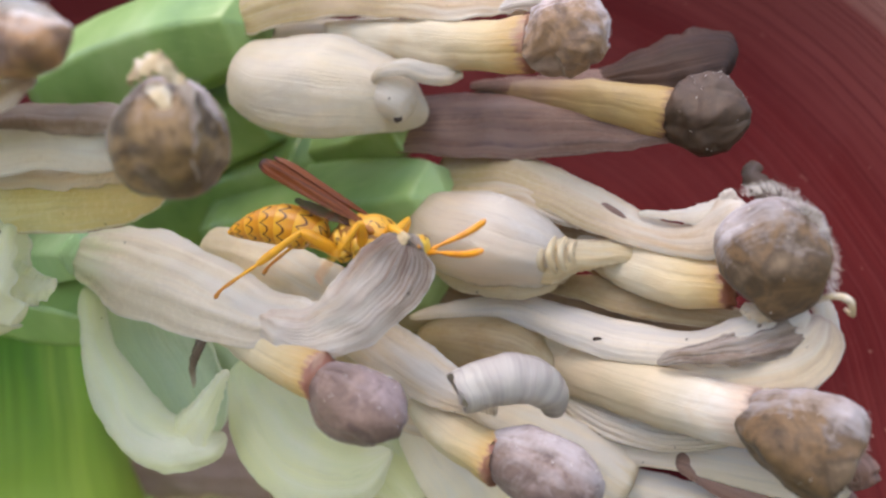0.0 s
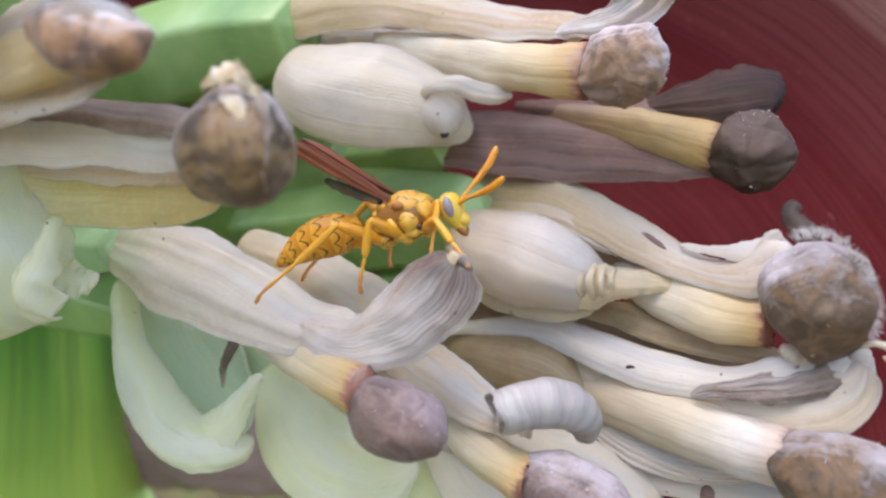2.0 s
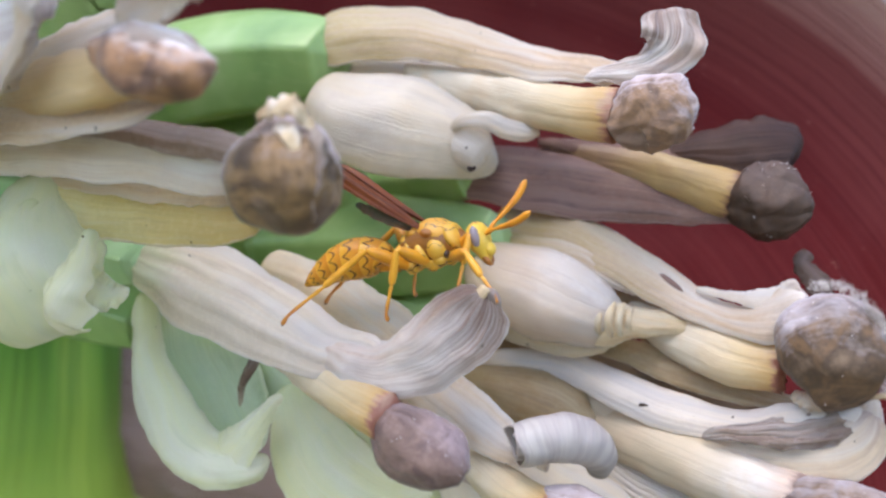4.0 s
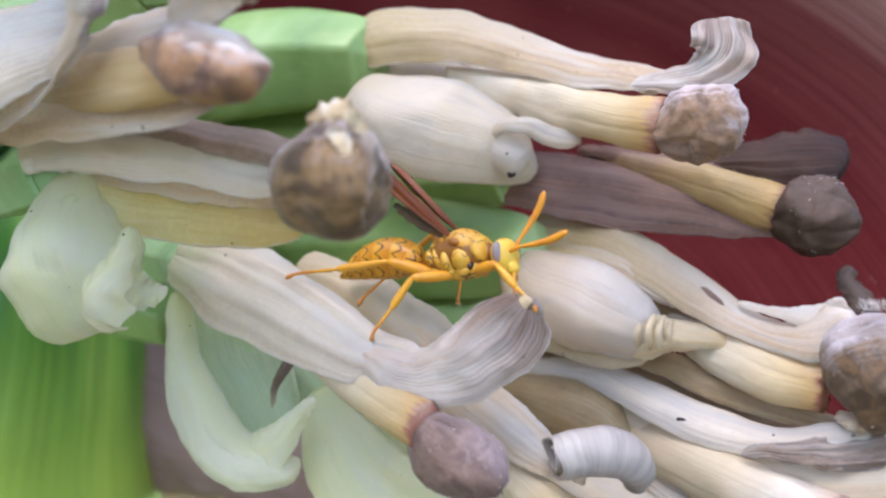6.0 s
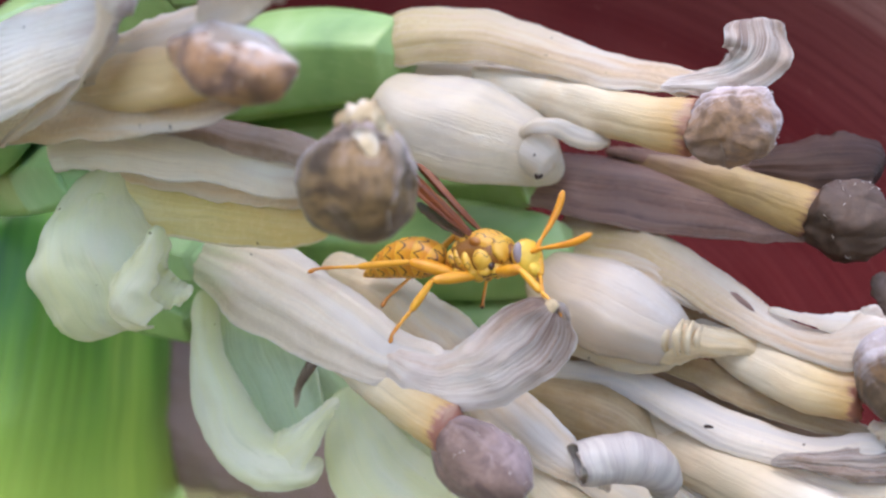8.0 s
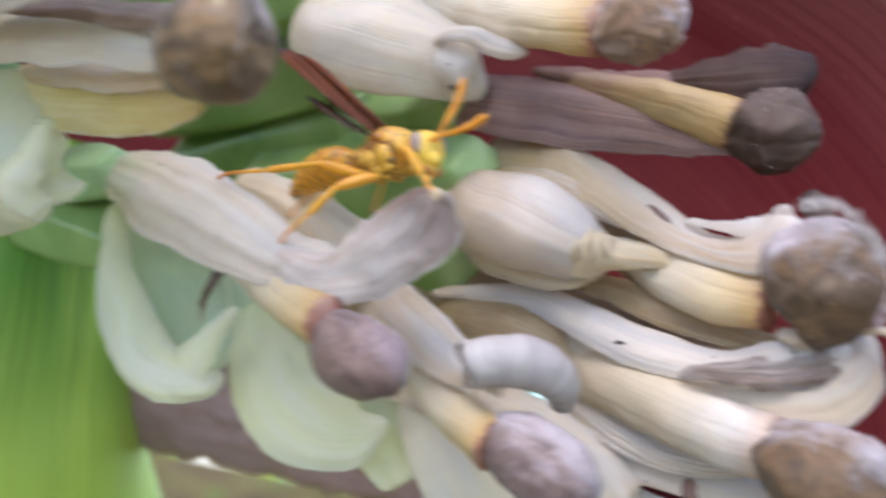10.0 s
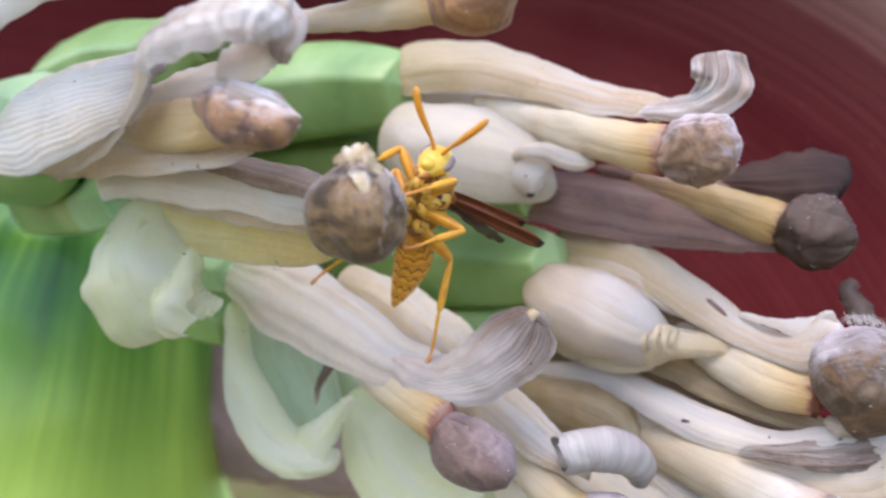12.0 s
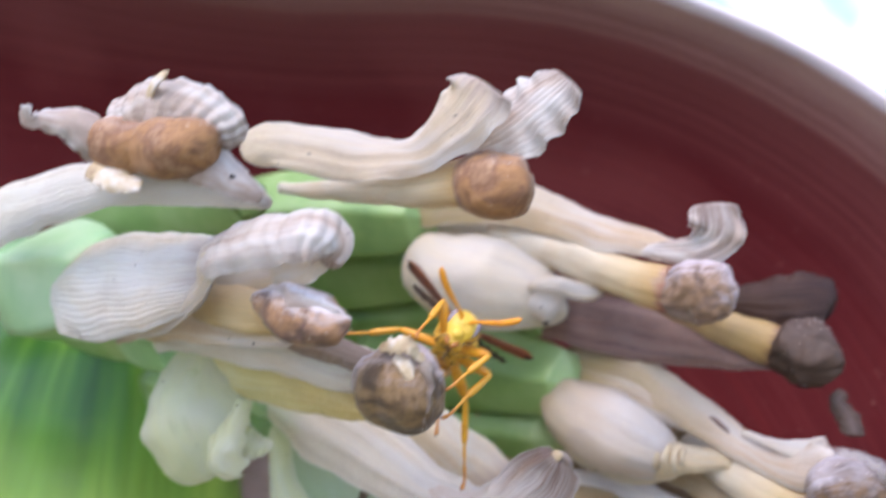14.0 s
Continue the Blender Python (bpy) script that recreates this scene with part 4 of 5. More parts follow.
head([(13.2, 97, 25.2, 2), (14.7, 94.8, 25.7, 3.63), (17.4, 92.5, 26.3, 4.76), (20.1, 91.2, 25.7, 3.98), (21.8, 91, 24.9, 2.06), (22.4, 91, 24.6, 0.44)], f, M_HEAD_PINK, rough=1.1, groove_depth=0.12)
# floret in its shade, part of which is put into its darker colours
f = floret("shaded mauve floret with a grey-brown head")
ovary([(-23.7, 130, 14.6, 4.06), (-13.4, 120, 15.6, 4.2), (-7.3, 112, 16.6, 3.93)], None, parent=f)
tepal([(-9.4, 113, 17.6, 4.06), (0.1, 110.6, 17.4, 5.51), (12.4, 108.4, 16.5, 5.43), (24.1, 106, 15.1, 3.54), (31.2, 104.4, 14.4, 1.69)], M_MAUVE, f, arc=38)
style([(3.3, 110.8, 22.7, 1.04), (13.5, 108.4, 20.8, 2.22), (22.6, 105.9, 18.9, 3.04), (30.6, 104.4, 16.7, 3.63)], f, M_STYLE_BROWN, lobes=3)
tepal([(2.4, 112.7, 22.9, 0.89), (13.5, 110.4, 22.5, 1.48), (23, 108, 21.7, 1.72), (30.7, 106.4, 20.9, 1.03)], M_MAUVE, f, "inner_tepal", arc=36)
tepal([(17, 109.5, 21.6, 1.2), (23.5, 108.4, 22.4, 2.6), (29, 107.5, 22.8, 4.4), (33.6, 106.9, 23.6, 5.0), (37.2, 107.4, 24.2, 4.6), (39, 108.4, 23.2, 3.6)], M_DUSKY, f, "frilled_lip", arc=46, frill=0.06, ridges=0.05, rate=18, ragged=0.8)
head([(30.3, 105.4, 16.4, 1.7), (31.9, 104.4, 16.4, 4.06), (35, 103.4, 16.3, 5.4), (37.9, 102.3, 16.2, 4.54), (39.6, 102.3, 16.3, 2.19), (40.2, 102.3, 16.4, 0.42)], f, M_HEAD_SHADE_SCRAP, rough=1.0, groove_depth=0.1)
# middle floret with a pouch
f = floret("creamy floret with a swollen pouch and furry brown head")
ovary([(-44.6, 134, 0.8, 9.87), (-29.2, 126, 3.1, 9.68), (-13.5, 117, 4.9, 8.47), (-3.4, 109, 6.2, 6.49)], None, parent=f)
top = tepal([(-2.8, 112, 9.7, 3.45), (1.2, 111, 10.1, 3.91), (8.1, 107, 9.8, 3.93), (16, 102.3, 6.5, 3.3), (22.1, 100, 3.3, 2.94), (26.9, 97.1, 1.3, 2.35), (30.8, 93.2, 0.9, 2.21), (34.1, 90.2, 1.8, 3.02), (37.3, 88.3, 4, 2.98)], M_TANROOT, f, arc=42, ridges=0.02)
tepal([(-4.4, 109, 4, 3.38), (0.4, 104, 2.1, 6.12), (6.7, 100, 0.6, 6.51), (12.5, 99, -0.9, 4.76), (16.6, 100.5, -2.4, 2.03)], M_POUCH, f, "free_tepal", "pearly white swollen pouch", arc=84, fold=0.05, ridges=0.02, rate=40)
tepal([(-4.2, 108, -2.3, 1.18), (2.2, 103, -4.7, 2.09), (8.7, 100, -5.4, 2.03), (14, 99, -4.8, 1.38), (17, 99.7, -3.4, 0.61)], M_CREAM, f, "pouch_fold", arc=60, fold=0.08)
tepal([(-2.1, 110, 7.6, 1.19), (4.2, 106, 7, 1.63), (10.7, 103, 6.5, 1.74), (16, 101.3, 4.1, 1.72), (18.8, 101.4, 2.2, 0.63)], M_TANROOT, f, "inner_tepal", arc=50, fold=0.1)
tepal([(12.8, 99, -1.9, 3.53), (15, 97, -1.5, 3.02), (18.4, 97.2, -1.2, 2.27), (22.1, 98, -1.2, 1.68), (25.7, 98.1, -1.2, 0.77)], M_CREAM, f, "pouch_tip", arc=65, ridges=0.01, wrinkle=0.4, fold=0.08)
for x, y, z, size in ((13.2, 94.6, -1.4, 0.85), (14.5, 93.8, -1.1, 1.0), (15.8, 94.0, -1.0, 0.95), (17.1, 95.0, -1.1, 0.75)):
    st = [(x + 0.5, y + 1.6, z + 2.4 * size, 0.22), (x - 0.1, y + 0.3, z + 1.3 * size, 0.42), (x - 0.2, y - 0.1, z, 0.5), (x + 0.1, y + 0.4, z - 1.4 * size, 0.42), (x + 0.7, y + 1.7, z - 2.5 * size, 0.2)]
    part("knot", loft_mesh(rounded(st), nu=30, nv=18, rough=0.3, fine=0.6, flat=0.7), M_CREAM, f)
tepal([(6, 107, 7, 1.6), (14, 105.6, 3, 3.2), (21, 104, -1.6, 3.4), (29, 101, -5.4, 1.6)], M_TAN, f, "back_tepal", arc=34)
speck(top, 22.6, 4.3, 0.55, "stain", 3.6, -0.75, M_STAIN)
style([(16.3, 102.4, 0.1, 1.58), (23.6, 99, -2.9, 3.09), (30.1, 94.1, -4.3, 3.58), (35.6, 90.2, -4.3, 3.19)], f)
tepal([(12.5, 103, -5.8, 0.8), (20.2, 100.8, -6.6, 2.12), (27.3, 98.1, -8.1, 2.17), (33.9, 95.2, -9.1, 1.53), (38.4, 92.2, -9.2, 0.6)], M_OLIVETAN, f, "lower_tepal", arc=38)
tepal([(7.6, 108, -8.5, 1.17), (19, 107.4, -10.2, 2.35), (28.3, 105.1, -11.9, 2.32), (37.2, 102.3, -12.8, 0.82)], M_TAN, f, "back_tepal", arc=34)
tepal([(-6.1, 115, -6.3, 4.47), (3.8, 113, -9.7, 5.61), (14.2, 110, -11.7, 4.28), (23.2, 109, -12.5, 2.21)], M_TAN, f, "back_tepal", arc=30)
tepal([(15.4, 106.1, 4.5, 0.81), (21.7, 105, 1.9, 2.1), (27.4, 101.1, -0.6, 2.2), (35.1, 96.3, -2.8, 0.92)], M_TAN, f, "inner_tepal", arc=30)
tepal([(26.1, 98.1, 3.7, 0.38), (30.5, 94.2, 3.7, 0.89), (34.6, 91.3, 4.2, 1.88), (36.5, 89.3, 6, 1.42)], M_GREY, f, "papery_edge", arc=30)
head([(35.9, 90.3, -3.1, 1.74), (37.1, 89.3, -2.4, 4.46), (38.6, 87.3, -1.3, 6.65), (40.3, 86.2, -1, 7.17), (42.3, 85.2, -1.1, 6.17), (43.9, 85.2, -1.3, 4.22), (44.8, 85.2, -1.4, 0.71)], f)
fuzz([(36.5, 84.5, 6.6), (38.6, 82.5, 7), (40.9, 81.5, 5.6), (43, 81.5, 3.1), (44.6, 82.5, -0.4), (44.7, 83.5, -4.2)], f, 90, 0.8)
tepal([(36.7, 88.2, -6.9, 0.6), (37.9, 86.2, -7.4, 1.02), (40, 86.2, -8.1, 0.44)], M_WHITE, f, "torn_lip", arc=45, frill=0.3, wrinkle=0.4)
# lower floret with long ribbons
f = floret("cream floret with long white ribbon tepals")
ovary([(-37.8, 134, -14.3, 9.03), (-22.3, 126, -9.7, 8.84), (-10.7, 119, -6.9, 8.12), (-5.3, 114, -5.5, 6.61)], None, parent=f)
rib = tepal([(-6.9, 106, -10.8, 0.84), (1.2, 104, -9.3, 1.31), (9.4, 102, -9.1, 2.15), (17, 98, -10.9, 2.63), (24.1, 95, -12.4, 2.58), (30.6, 92, -12.6, 2.23), (36.8, 88, -10.4, 2.6), (40.6, 86, -8.4, 1.85), (42.8, 84, -6.6, 0.84)], M_RIBBON, f, arc=44, ridges=0.02)
tepal([(43.6, 88.6, -5.8, 0.73), (45, 87.5, -6.8, 1.31), (45.4, 87.5, -9.9, 1.46), (44.5, 88.5, -14.1, 1.79), (42.4, 90.5, -17.5, 1.36)], M_GREY, f, "end_loop", arc=60)
tepal([(27.5, 91, -14.2, 0.59), (32.5, 88, -12.2, 1.58), (38.2, 86, -10.5, 2.14), (42.8, 85, -8.8, 1.56)], M_SHRIVEL, f, "shrivelled_pocket", arc=40, frill=0.25, fold=0.25, wrinkle=0.5)
tepal([(-20, 118, -5, 2.2), (-10, 116, -9, 4.6), (0, 114, -12, 5.2), (10, 112, -14, 4.0)], M_OLIVETAN, f, "back_tepal", arc=40)
tepal([(-18, 118, -11, 3.0), (-9, 116.5, -15.5, 5.2), (2, 114.5, -18.5, 5.4), (13, 113, -21, 3.2)], M_OLIVETAN, f, "back_tepal", arc=34)
speck(rib, 20.0, -12.0, 0.35, stretch=1.8)
tepal([(11.3, 103, -12.6, 1.24), (19.1, 99, -14.6, 3.39), (29.5, 94, -15.6, 4.55), (38.2, 88, -13.7, 4.69), (42.7, 85, -10.9, 3.85), (44.5, 84, -7.5, 1.47)], M_BEIGE, f, "lower_tepal", arc=36, ridges=0.02)
tepal([(-5.8, 106, -14, 2.14), (1.6, 103, -13.7, 4.49), (9.1, 101, -15.1, 4.91), (14, 100, -17.7, 2.45)], M_OLIVETAN, f, "free_tepal", "tan translucent swollen pouch", arc=62)
style([(8.6, 104, -14.9, 2.13), (17.2, 99, -17.1, 3.79), (25.6, 94, -18.5, 4.12), (32.3, 89, -19.1, 4.14), (37.5, 85, -19.1, 3.6)], f, M_STYLE_PALE, lobes=3, lobe=0.05)
tepal([(14.3, 102, -20.6, 1.14), (20.3, 98, -22.7, 2.55), (27.3, 95, -24.3, 2.35), (35.9, 91, -23.7, 0.77)], M_PEARL, f, "striped_tepal", arc=42, ridges=0.12)
head([(35.7, 87, -20, 1), (36.4, 86, -19.9, 2.56), (38.4, 84, -19.9, 4.21), (40.9, 82, -20.1, 5.4), (43.2, 81, -21, 5.81), (45, 81, -21.9, 5.3), (45.8, 81, -22.4, 2.8), (46, 81, -22.5, 0.42)], f, rough=0.6)
# floret under the insect
f = floret("white floret with an upcurled mauve lip and purple-brown head")
ovary([(-77.9, 120, -1.5, 5.46), (-64.7, 108, -0.1, 5.05), (-53.1, 97, 0.8, 3.89)], M_OVARY_PALE, parent=f)
tepal([(-55.9, 98, 1.8, 1.44), (-49.4, 95, 0.8, 4.65), (-41.5, 92, -0.8, 6.21), (-31.2, 88, -3.7, 5.67), (-21.3, 84, -6.4, 3.96), (-13.3, 81, -6.8, 2.74)], M_PALEROOT, f, arc=34, ridges=0.03, fold=0.1)
tepal([(-35.1, 99, 2.2, 2.19), (-25.8, 97, -0.6, 3.56), (-16.7, 94, -4.7, 4.19), (-9.7, 91, -8.2, 3.75)], M_BEIGE, f, "side_tepal", arc=34)
tepal([(-25, 87, -6.0, 1.0), (-18.5, 82.6, -7.0, 2.6), (-12.4, 79.7, -7.0, 3.5), (-7.1, 78.7, -4.8, 4.4), (-3.8, 79.2, -1.8, 4.76), (-1.5, 80, 1.3, 3.71), (-0.6, 80, 2.7, 2.17)], M_LIP, f, "curled_lip", arc=52, frill=0.12, waves=3, ridges=0.02, rate=60, nv=100, fold=0.06, wrinkle=0.6, ragged=1.2)
tepal([(-6.2, 79.6, 0.9, 0.2), (-3.4, 79.3, 2.5, 0.4), (-1, 79.3, 2.9, 0.55), (0.4, 79.6, 1.0, 0.4), (0.7, 80, -0.8, 0.2)], M_SHRIVEL, f, "dry_edge", "crumpled brown dried edge", arc=32, frill=0.3, wrinkle=0.7, fold=0.15)
tepal([(-1.8, 79, 2.6, 0.65), (-0.9, 79, 3.9, 0.58)], M_CRUST, f, "lip_point", arc=45, nu=10, nv=8)
style([(-36, 92, -6.6, 0.97), (-27.9, 88, -9.1, 1.99), (-19.1, 82, -10.8, 2.69), (-10.9, 76, -11.9, 2.89)], f)
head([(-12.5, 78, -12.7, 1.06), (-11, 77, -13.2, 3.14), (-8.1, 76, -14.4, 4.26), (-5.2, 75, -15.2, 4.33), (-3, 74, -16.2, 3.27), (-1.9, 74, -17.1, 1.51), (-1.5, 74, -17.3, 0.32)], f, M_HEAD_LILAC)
tepal([(-47.5, 98, -3.5, 6.14), (-44.1, 97, -12.3, 8.27), (-37.8, 95, -20.4, 6.84), (-33.9, 94, -25.5, 2.55)], M_JADE_DEEP, f, "free_tepal", "pale green translucent cup-shaped tepal", arc=45, bulge=-0.7)
tepal([(-50.9, 95, -3.8, 1.57), (-48.4, 92, -11.6, 2.56), (-43.4, 90, -20.3, 4.03), (-37.4, 89, -24.9, 3.47), (-31.8, 89, -24.3, 2.76), (-29, 90, -23.6, 0.65)], M_JADE, f, "free_tepal_rim", arc=55, wrinkle=0.4)
tepal([(-36, 89.5, -24.6, 3.6), (-32.4, 88.4, -21, 2.7), (-29.6, 88, -17.4, 1.5), (-27.4, 88, -14.2, 0.4)], M_JADE, f, "free_tepal_tip", arc=34, wrinkle=0.25, frill=0.05)
tepal([(-32.4, 92.6, -8.6, 0.75), (-33.2, 92, -11.4, 0.85), (-34.2, 92, -14.2, 0.55), (-34.9, 92.4, -17.8, 0.22)], M_THREAD, f, "withered_thread", arc=45, nu=18, nv=8)
tepal([(-29.1, 96, -14.9, 2.15), (-25.7, 94, -21.4, 4.93), (-20.3, 93, -27, 6.54), (-12, 92, -28.9, 4.42), (-7, 92, -26.6, 0.63)], M_JADE, f, "free_tepal", "pale green translucent cup-shaped tepal", arc=40)
tepal([(-26.3, 100, -13.9, 1.69), (-16.9, 98, -22.6, 5), (-9.8, 97, -29, 5), (-4.7, 97, -35, 3.38)], M_JADE, f, "free_tepal_lobe", arc=38)
tepal([(-39.9, 103, -8.8, 2.68), (-29.6, 102, -14.7, 6.25), (-17.7, 101, -22.3, 6.83), (-7.1, 100, -28.1, 4.24)], M_JADE_DEEP, f, "free_tepal_back", arc=40)
tepal([(-25, 98, -11, 2.0), (-15, 97, -16, 4.5), (-7, 95, -20, 4.2), (0, 94, -23, 2.0)], M_BEIGE, f, "back_tepal", arc=36)
# floret below it
f = floret("white floret with a tightly rolled lip and lilac head")
ovary([(-35.9, 125, -9.8, 4.1), (-21.9, 108, -9.9, 3.96), (-13.4, 97, -10, 3.15)], None, parent=f)
tepal([(-14.3, 95, -8.4, 3.1), (-5.3, 89, -12.5, 3.48), (2.4, 85, -15.8, 2.63), (5.2, 84, -17.2, 1.37)], M_WHITE, f, arc=38, ridges=0.02)
part("rolled_lip", roll_mesh([(3.8, 80.6, -14.6, 2.7), (5.2, 81.2, -14.3, 2.9), (7.3, 82.2, -13.8, 3.05), (10, 83.4, -13.7, 3.2), (12.6, 84.8, -14.6, 3.0), (14.2, 86.6, -16.6, 2.4), (14.4, 88.4, -19, 1.5)]), M_ROLL, f, "pale ringed roll with an open end", 0.25)
tepal([(2.3, 85, -16.9, 0.97), (5.3, 84, -16.2, 1.78), (8, 84, -16.2, 2.45)], M_WHITE, f, "lip_base", arc=45)
style([(-5.4, 88, -18.1, 1.6), (1.6, 84, -21.1, 2.79), (8, 81, -23, 3.11)], f)
head([(6.2, 84, -22.4, 0.84), (7.3, 83, -22.4, 2.48), (9.5, 82, -22.9, 3.82), (12.5, 81, -23.8, 4.46), (15.7, 80, -25.3, 4.31), (18.1, 80, -27.1, 2.98), (19, 80, -27.8, 0.54)], f, M_HEAD_PLUM)
tepal([(-5.9, 96, -22.9, 2.37), (-0.3, 94, -28.4, 4.86), (5.6, 93, -34.1, 5.19), (11.4, 93, -38.6, 3.19)], M_PEARL, f, "free_tepal", arc=45)
tepal([(-12, 101.5, -15, 2.0), (-4, 101, -20, 4.6), (4, 100.5, -25.5, 4.8), (11, 100, -31, 2.6)], M_PEARL, f, "back_tepal", arc=34)
# lowest floret
f = floret("translucent white floret with a dark mauve tip")
tepal([(2.8, 98, -21.2, 2.07), (9.1, 97, -24.4, 3.96), (16.6, 96, -27.5, 4.12), (24, 95, -31.2, 3.2)], M_PEARL, f, "free_tepal_lobe", arc=45)
tepal([(17.5, 98, -31.1, 1.77), (23.4, 97, -32.7, 2.9), (30.5, 96, -34, 2.9), (36.7, 95, -34.9, 1.62)], M_PEARL, f, "free_tepal", arc=40)
tepal([(12.3, 104, -20.4, 1.65), (16.2, 101, -24.3, 2.92), (21.4, 98, -27.2, 2.07), (29.8, 95, -27.2, 1.87), (38, 91, -27, 3.05), (43.9, 89, -27.8, 2.74), (48, 88, -28.4, 1.22)], M_PEARL, f, arc=38)
tepal([(29.7, 94, -27.5, 1.55), (38.2, 92, -29.2, 3.87), (45.5, 90, -31.7, 4.68), (49.6, 89, -33.2, 2.36)], M_MAUVE, f, "lower_tepal", arc=38)
tepal([(46.8, 88, -26.7, 1.21), (48.6, 87, -25.3, 1.8), (49.5, 87, -27.6, 1.82)], M_MAUVE, f, "dark_lip", arc=45, frill=0.2)
tepal([(42.6, 107.7, 9.7, 0.83), (41.6, 106.7, 8.2, 1.33), (42.6, 104.7, 6.3, 1.79), (43.3, 102.6, 4.1, 1.45)], M_HEAD_SHADE_SCRAP, f, "dry_scrap", arc=45, frill=0.12)

# ovaries deeper in the cluster; the lowest is added in place of the stalk's shaded top
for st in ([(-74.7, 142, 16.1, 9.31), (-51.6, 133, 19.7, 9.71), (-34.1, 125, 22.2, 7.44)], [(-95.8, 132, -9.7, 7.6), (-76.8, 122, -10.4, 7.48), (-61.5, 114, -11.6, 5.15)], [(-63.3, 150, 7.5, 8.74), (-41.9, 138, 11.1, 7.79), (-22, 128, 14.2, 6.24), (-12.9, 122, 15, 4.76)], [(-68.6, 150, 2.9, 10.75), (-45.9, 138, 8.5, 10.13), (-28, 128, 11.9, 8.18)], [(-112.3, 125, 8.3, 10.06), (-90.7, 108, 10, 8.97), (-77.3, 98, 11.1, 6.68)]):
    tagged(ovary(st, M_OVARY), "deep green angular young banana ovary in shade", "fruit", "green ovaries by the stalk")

f = thing("dry_tendril", None, "thin dry pale tendril beside the furry head", "tendril")
part("thread", loft_mesh([(43.5, 84, -5.4, 0.34), (45.2, 83, -4.8, 0.4), (46.6, 83, -5.4, 0.41), (47.2, 84, -7.1, 0.27), (46.7, 85, -6.6, 0.21)], nu=24, nv=8), M_CRUST, f)

# ---------------------------------------------------------------- the wasp
def chitin(name, base, dark, rough=0.32, tip=None, lines=False):
    """Horny shell: mottled, with fine pits; tip: the colour towards the end of a limb."""
    k = Mat(name)
    vec = k.coords("Object")
    n = k.noise(vec, 700, 4, 0.6)
    pits = k.noise(vec, 2600, 2)
    blot = k.noise(vec, 330, 3, 0.6, 0.4)
    colour = k.mix(k.math("MULTIPLY", n, 0.6), base, tuple(a * 0.66 for a in base))
    colour = k.mix(k.math("MULTIPLY", k.grey(blot, 0.56, 0.72), 0.35), colour, dark)
    if lines:
        net = k.noise(vec, 430, 2, 0.5, 0.6)
        d = k.math("ABSOLUTE", k.math("SUBTRACT", net, 0.5))
        colour = k.mix(k.grey(d, 0.006, 0.024), (0.07, 0.025, 0.01), colour)
    if tip:
        sep = k.node("SeparateXYZ")
        k.link(k.coords("UV"), sep.inputs[0])
        colour = k.mix(k.grey(sep.outputs[0], 0.55, 0.75), colour, tip)
        colour = k.mix(k.grey(sep.outputs[0], 0.93, 0.97), colour, (0.05, 0.02, 0.012))
    nrm = k.bump(k.math("ADD", n, pits), 0.25, 0.0002)
    return k.done(colour, k.math("ADD", rough - 0.1, k.math("MULTIPLY", n, 0.25)), 0.0, 0.5, 0.0, nrm)


def tergite_material():
    """Amber segments, each with a thin dark scalloped line near its hind edge."""
    k = Mat("wasp_tergite")
    sep = k.node("SeparateXYZ")
    k.link(k.coords("UV"), sep.inputs[0])
    n = k.noise(k.coords("Object"), 600, 4, 0.6)
    wave = k.math("MULTIPLY", k.math("ABSOLUTE", k.math("SINE", k.math("MULTIPLY", sep.outputs[1], 31.4))), 0.34)
    wave = k.math("ADD", wave, k.math("MULTIPLY", k.math("SUBTRACT", n, 0.5), 0.20))
    d = k.math("ABSOLUTE", k.math("SUBTRACT", k.math("ADD", sep.outputs[0], wave), 0.86))
    colour = k.mix(k.grey(sep.outputs[0], 0.2, 0.9), (0.62, 0.24, 0.018), (0.80, 0.44, 0.04))
    colour = k.mix(k.math("MULTIPLY", n, 0.5), colour, (0.60, 0.22, 0.012))
    colour = k.mix(k.grey(d, 0.035, 0.085), (0.09, 0.025, 0.01), colour)
    nrm = k.bump(n, 0.2, 0.0002)
    return k.done(colour, k.math("ADD", 0.2, k.math("MULTIPLY", n, 0.25)), 0.0, 0.5, 0.0, nrm)


def wing_material(name, base, vein, clear):
    k = Mat(name)
    veins = k.noise(k.coords("UV", (0.8, 14, 1)), 1.0, 3, 0.6)
    sep = k.node("SeparateXYZ")
    k.link(k.coords("UV"), sep.inputs[0])
    colour = k.mix(k.grey(veins, 0.44, 0.56), base, vein)
    colour = k.mix(k.grey(sep.outputs[0], 0.80, 0.95), colour, (0.075, 0.035, 0.03))
    nrm = k.bump(veins, 0.5, 0.0003)
    return k.done(colour, 0.3, 0.4, 0.5, 0.0, nrm, 0.0, clear)


M_SEAM = chitin("wasp_seam", (0.30, 0.12, 0.02), (0.06, 0.02, 0.01))
M_PLATE = chitin("wasp_plate", (0.78, 0.44, 0.055), (0.50, 0.18, 0.02), lines=True)
M_BACK = chitin("wasp_back", (0.76, 0.38, 0.045), (0.34, 0.10, 0.02), lines=True)
M_FACE = chitin("wasp_face", (0.82, 0.52, 0.06), (0.55, 0.22, 0.02))
M_LEG = chitin("wasp_leg", (0.80, 0.35, 0.022), (0.50, 0.17, 0.02))
M_SHIN = chitin("wasp_shin", (0.80, 0.38, 0.03), (0.5, 0.18, 0.02), tip=(0.56, 0.21, 0.035))
M_ANTENNA = chitin("wasp_antenna", (0.82, 0.32, 0.02), (0.55, 0.16, 0.02))
